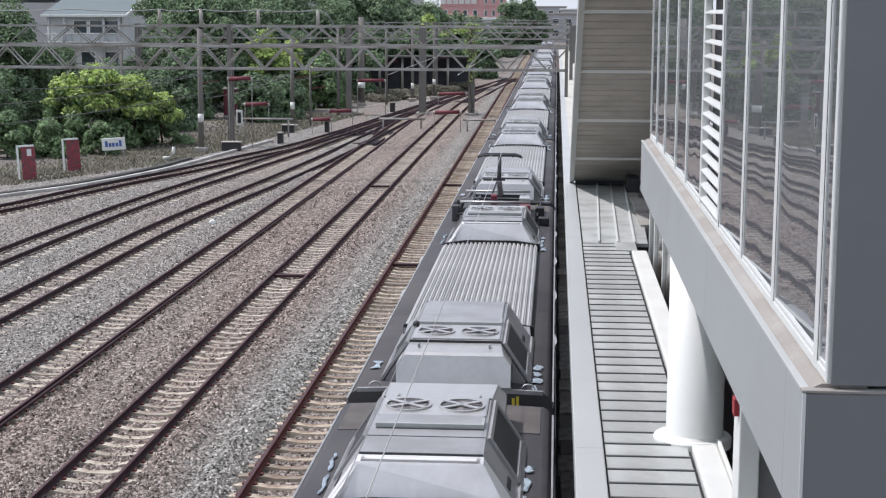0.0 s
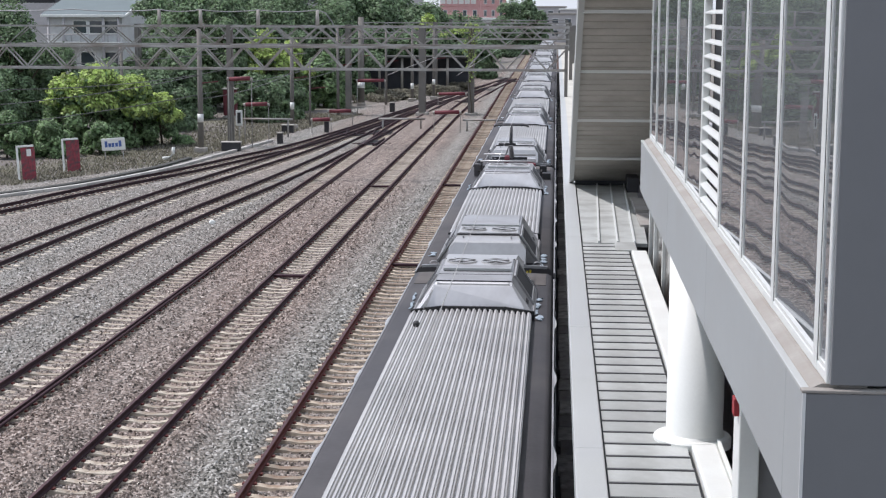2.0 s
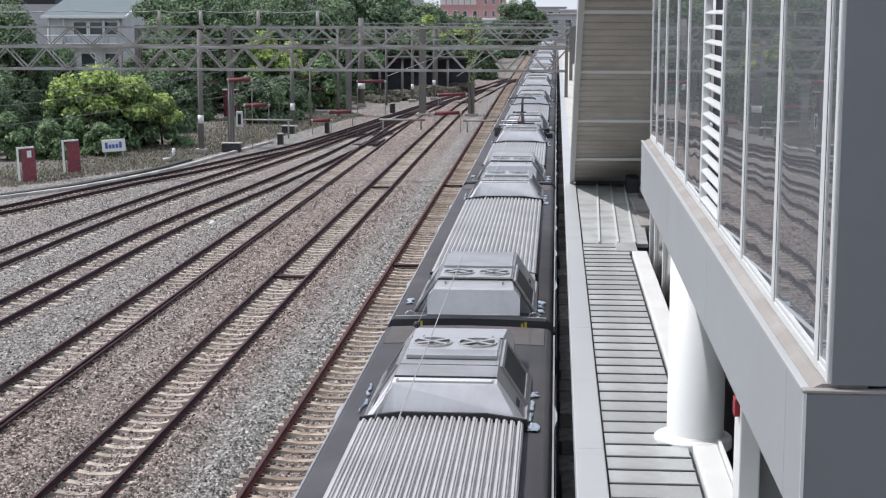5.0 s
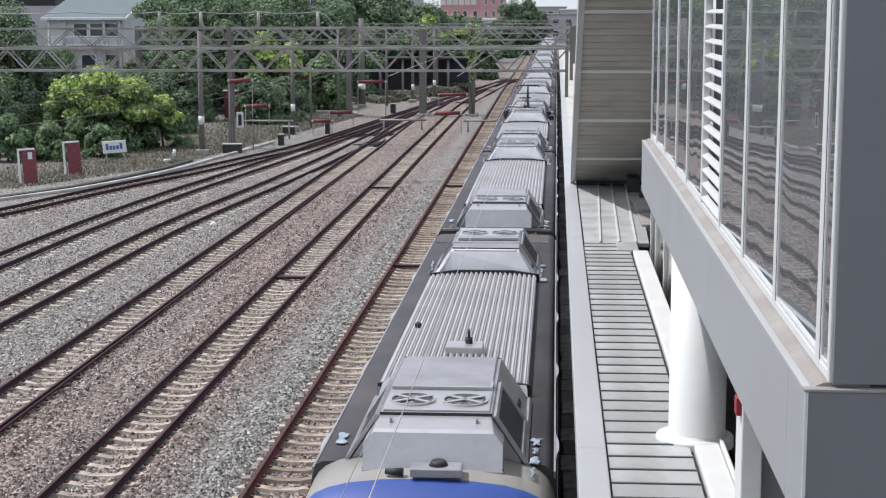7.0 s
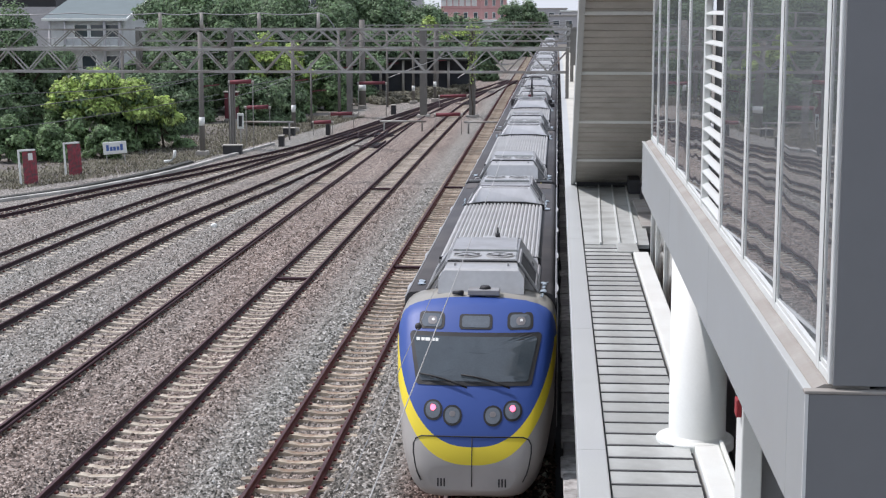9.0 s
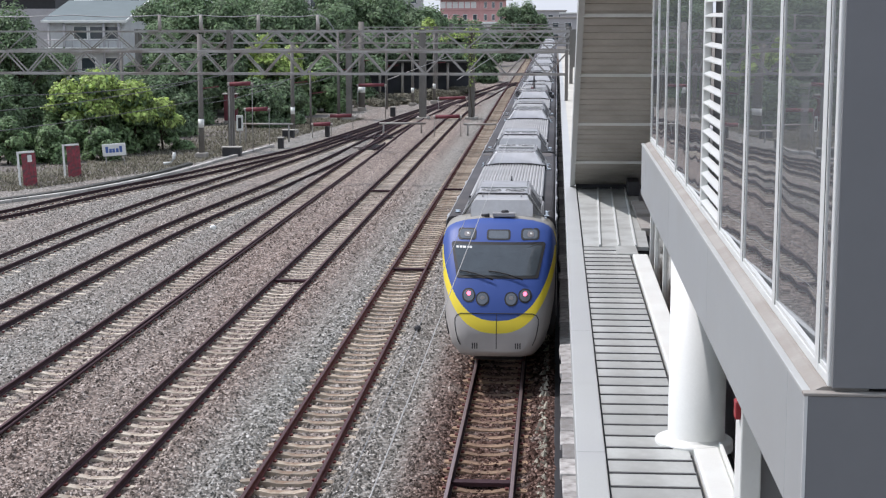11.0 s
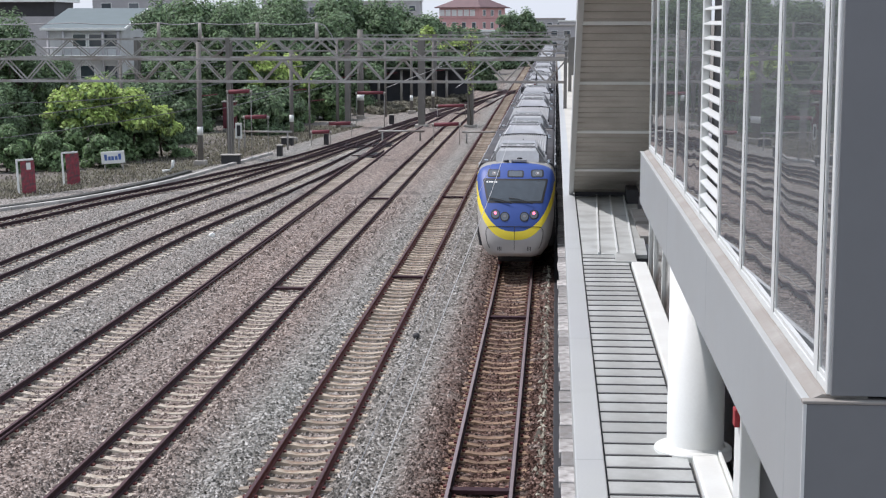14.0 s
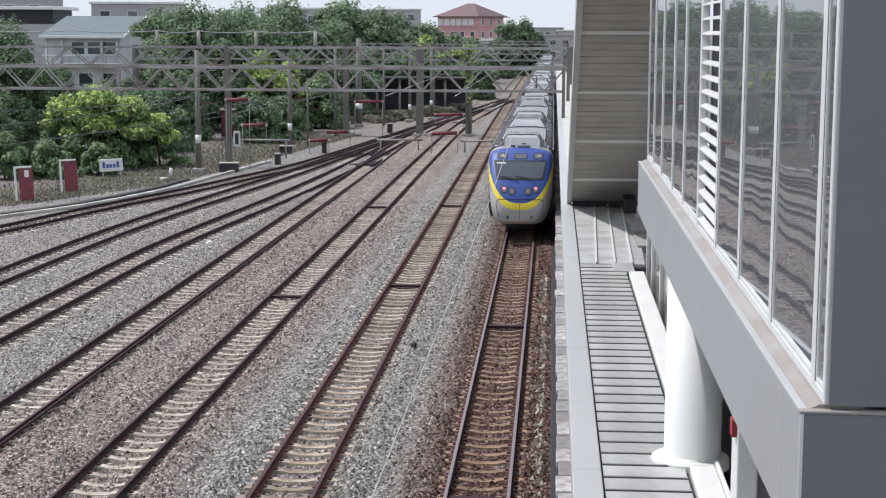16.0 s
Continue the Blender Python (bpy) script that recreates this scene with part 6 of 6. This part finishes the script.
for k, (x, y, h, s) in enumerate(((-17.6, 150, 1.1, 2.6), (-14.8, 153, 0.9, 2.4), (-12.6, 156, 1.2, 2.2), (-11.0, 160, 0.9, 2.0), (-19.4, 143, 0.9, 2.2), (-16.2, 146, 0.7, 2.0), (-9.8, 166, 1.0, 2.0), (-13.8, 149, 0.6, 1.8))):
    build_tree(x, y, h, s, GRASS, 2500, 0.12, "low grey-green scrub before the shed", 80 + k, base=0.05, lobes=7, name="shrub")
# trees behind the verge, nearest first: place, height, spread, leaf, leaf size
WOODS = ((-34.6, 99, 9.4, 3.2, LEAF_DARK), (-39.6, 124, 5.8, 2.8, LEAF_DARK), (-36.4, 126, 4.5, 2.4, LEAF_DARK), (-34.0, 128, 5.2, 2.2, LEAF_DARK), (-36.4, 144, 10.6, 3.4, LEAF_DARK), (-34.5, 103, 6.0, 2.6, LEAF_DARK), (-40, 112, 8.2, 4, LEAF_MID), (-31.5, 110, 4.4, 3.0, LEAF_DARK), (-28.0, 109, 4.4, 2.6, LEAF_DARK),
         (-30.6, 134, 11.4, 4.4, LEAF_DARK), (-33.0, 138, 9.0, 3.8, LEAF_DARK), (-27.4, 131, 10.2, 3.6, LEAF_DARK), (-29.0, 121, 5.4, 2.6, LEAF_DARK),
         (-22.5, 118, 3.7, 2.1, LEAF_DARK), (-21.2, 122, 3.4, 2.2, LEAF_DARK), (-24.0, 129.5, 6.6, 2.2, LEAF_LIME), (-22.3, 132, 5.6, 2.1, LEAF_LIME), (-20.2, 137, 4.8, 2.4, LEAF_MID),
         (-25.6, 142, 9.6, 3.8, LEAF_DARK), (-31, 158, 11.4, 4.6, LEAF_DARK), (-26.5, 156, 11.2, 4.4, LEAF_DARK), (-22.0, 158, 9.6, 4.0, LEAF_DARK),
         (-19.5, 150, 6.2, 3.0, LEAF_DARK), (-35, 176, 11.5, 5.0, LEAF_DARK), (-31, 184, 12.4, 5.4, LEAF_DARK), (-25.6, 186, 12.2, 5.2, LEAF_DARK), (-21.0, 188, 11.4, 4.8, LEAF_DARK), (-27, 205, 13.0, 5.6, LEAF_DARK),
         (-20.5, 206, 11.2, 4.6, LEAF_DARK), (-17.2, 204, 9.6, 4.2, LEAF_DARK), (-17.6, 224, 9.8, 4.6, LEAF_DARK), (-14.6, 232, 8.2, 4.2, LEAF_DARK), (-13.2, 258, 7.4, 4.2, LEAF_DARK),
         (-14.8, 183, 7.7, 2.2, LEAF_LIME), (-8.2, 300, 10.8, 3.6, LEAF_DARK), (-5.6, 306, 11.2, 3.6, LEAF_DARK), (-3.0, 305, 8.6, 2.8, LEAF_DARK), (-9.6, 285, 7.4, 3.2, LEAF_DARK),
         (-12.6, 172, 6.0, 3.2, LEAF_DARK), (-16.4, 176, 6.6, 3.4, LEAF_DARK), (-20.0, 172, 7.0, 3.6, LEAF_DARK), (-9.4, 196, 5.2, 3.0, LEAF_DARK), (-61, 160, 9.0, 4.4, LEAF_MID), (-58, 152, 7.0, 4.4, LEAF_DARK))
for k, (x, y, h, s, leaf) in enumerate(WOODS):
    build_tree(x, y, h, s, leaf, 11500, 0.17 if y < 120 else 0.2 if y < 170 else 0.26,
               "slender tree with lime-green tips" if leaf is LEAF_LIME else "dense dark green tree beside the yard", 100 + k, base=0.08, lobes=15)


def build_vine():
    """A climbing plant on one of the gantry posts."""
    rng = random.Random(44)
    v = thing("climbing_vine", (-6.8, 126.3, -0.3), "sparse yellow-green climbing plant on a gantry post", "vine")
    bm = bmesh.new()
    tube(bm, [(0.1 * math.sin(1.7 * k), -0.02, 0.9 * k) for k in range(9)], 0.04)
    part("stem", bm, BARK, v)
    lobes = [(0.15 * math.sin(2.1 * k), 0.1, 3.0 + 0.46 * k, 0.26 + 0.05 * k, 0.3, 0.45) for k in range(10)]
    lobes += [(-0.7 - 0.5 * k, 0.2, 6.9 - 0.12 * k, 0.4, 0.3, 0.35) for k in range(4)] + [(0.6, 0.2, 7.0, 0.35, 0.3, 0.3)]
    verts, faces = leaf_cloud(lobes, 1100, 0.09, rng)
    me = bpy.data.meshes.new("foliage")
    me.from_pydata(verts, [], faces)
    me.materials.append(LEAF_LIME)
    ob = new("foliage", me)
    ob.parent = v


build_vine()


def build_verge():
    """Grass and weeds on the verge beyond the outer track."""
    rng = random.Random(31)
    verts, faces = [], []
    for k in range(30000):
        y = rng.uniform(74, 128)
        edge = -20.5 - (y - 84) * -0.13 if y > 84 else -21 - (84 - y) * 0.42
        x = edge - abs(rng.gauss(0, 1)) * 4.5 - 0.8
        h = rng.uniform(0.04, 0.22)
        a = rng.random() * 6.28
        w = rng.uniform(0.03, 0.09)
        b = len(verts)
        verts += [(x - w * math.cos(a), y - w * math.sin(a), -0.28), (x + w * math.cos(a), y + w * math.sin(a), -0.28), (x + rng.gauss(0, 0.12), y + rng.gauss(0, 0.12), -0.25 + h)]
        faces.append((b, b + 1, b + 2))
    me = bpy.data.meshes.new("verge_grass")
    me.from_pydata(verts, [], faces)
    me.materials.append(GRASS)
    tagged(new("verge_grass", me), "thin dry grass and weeds on the verge", "grass", kind="stuff")


build_verge()


# ---- motions ----
def motions():
    """The train draws away along its track."""
    rows = [(0, -20.6), (1, -15.75), (2, -10.9), (3, -6.05), (4, -1.1), (5, 3.85), (6, 8.8), (7, 13.82), (8, 18.93), (9, 24.17), (10, 29.45), (11.3, 36.2),
            (12, 39.97), (13, 45.4), (14, 51.0), (15, 56.6), (16, 62.24)]
    walk(train, [(t, pose(MID, y - 0.35, 0)) for t, y in rows])


motions()
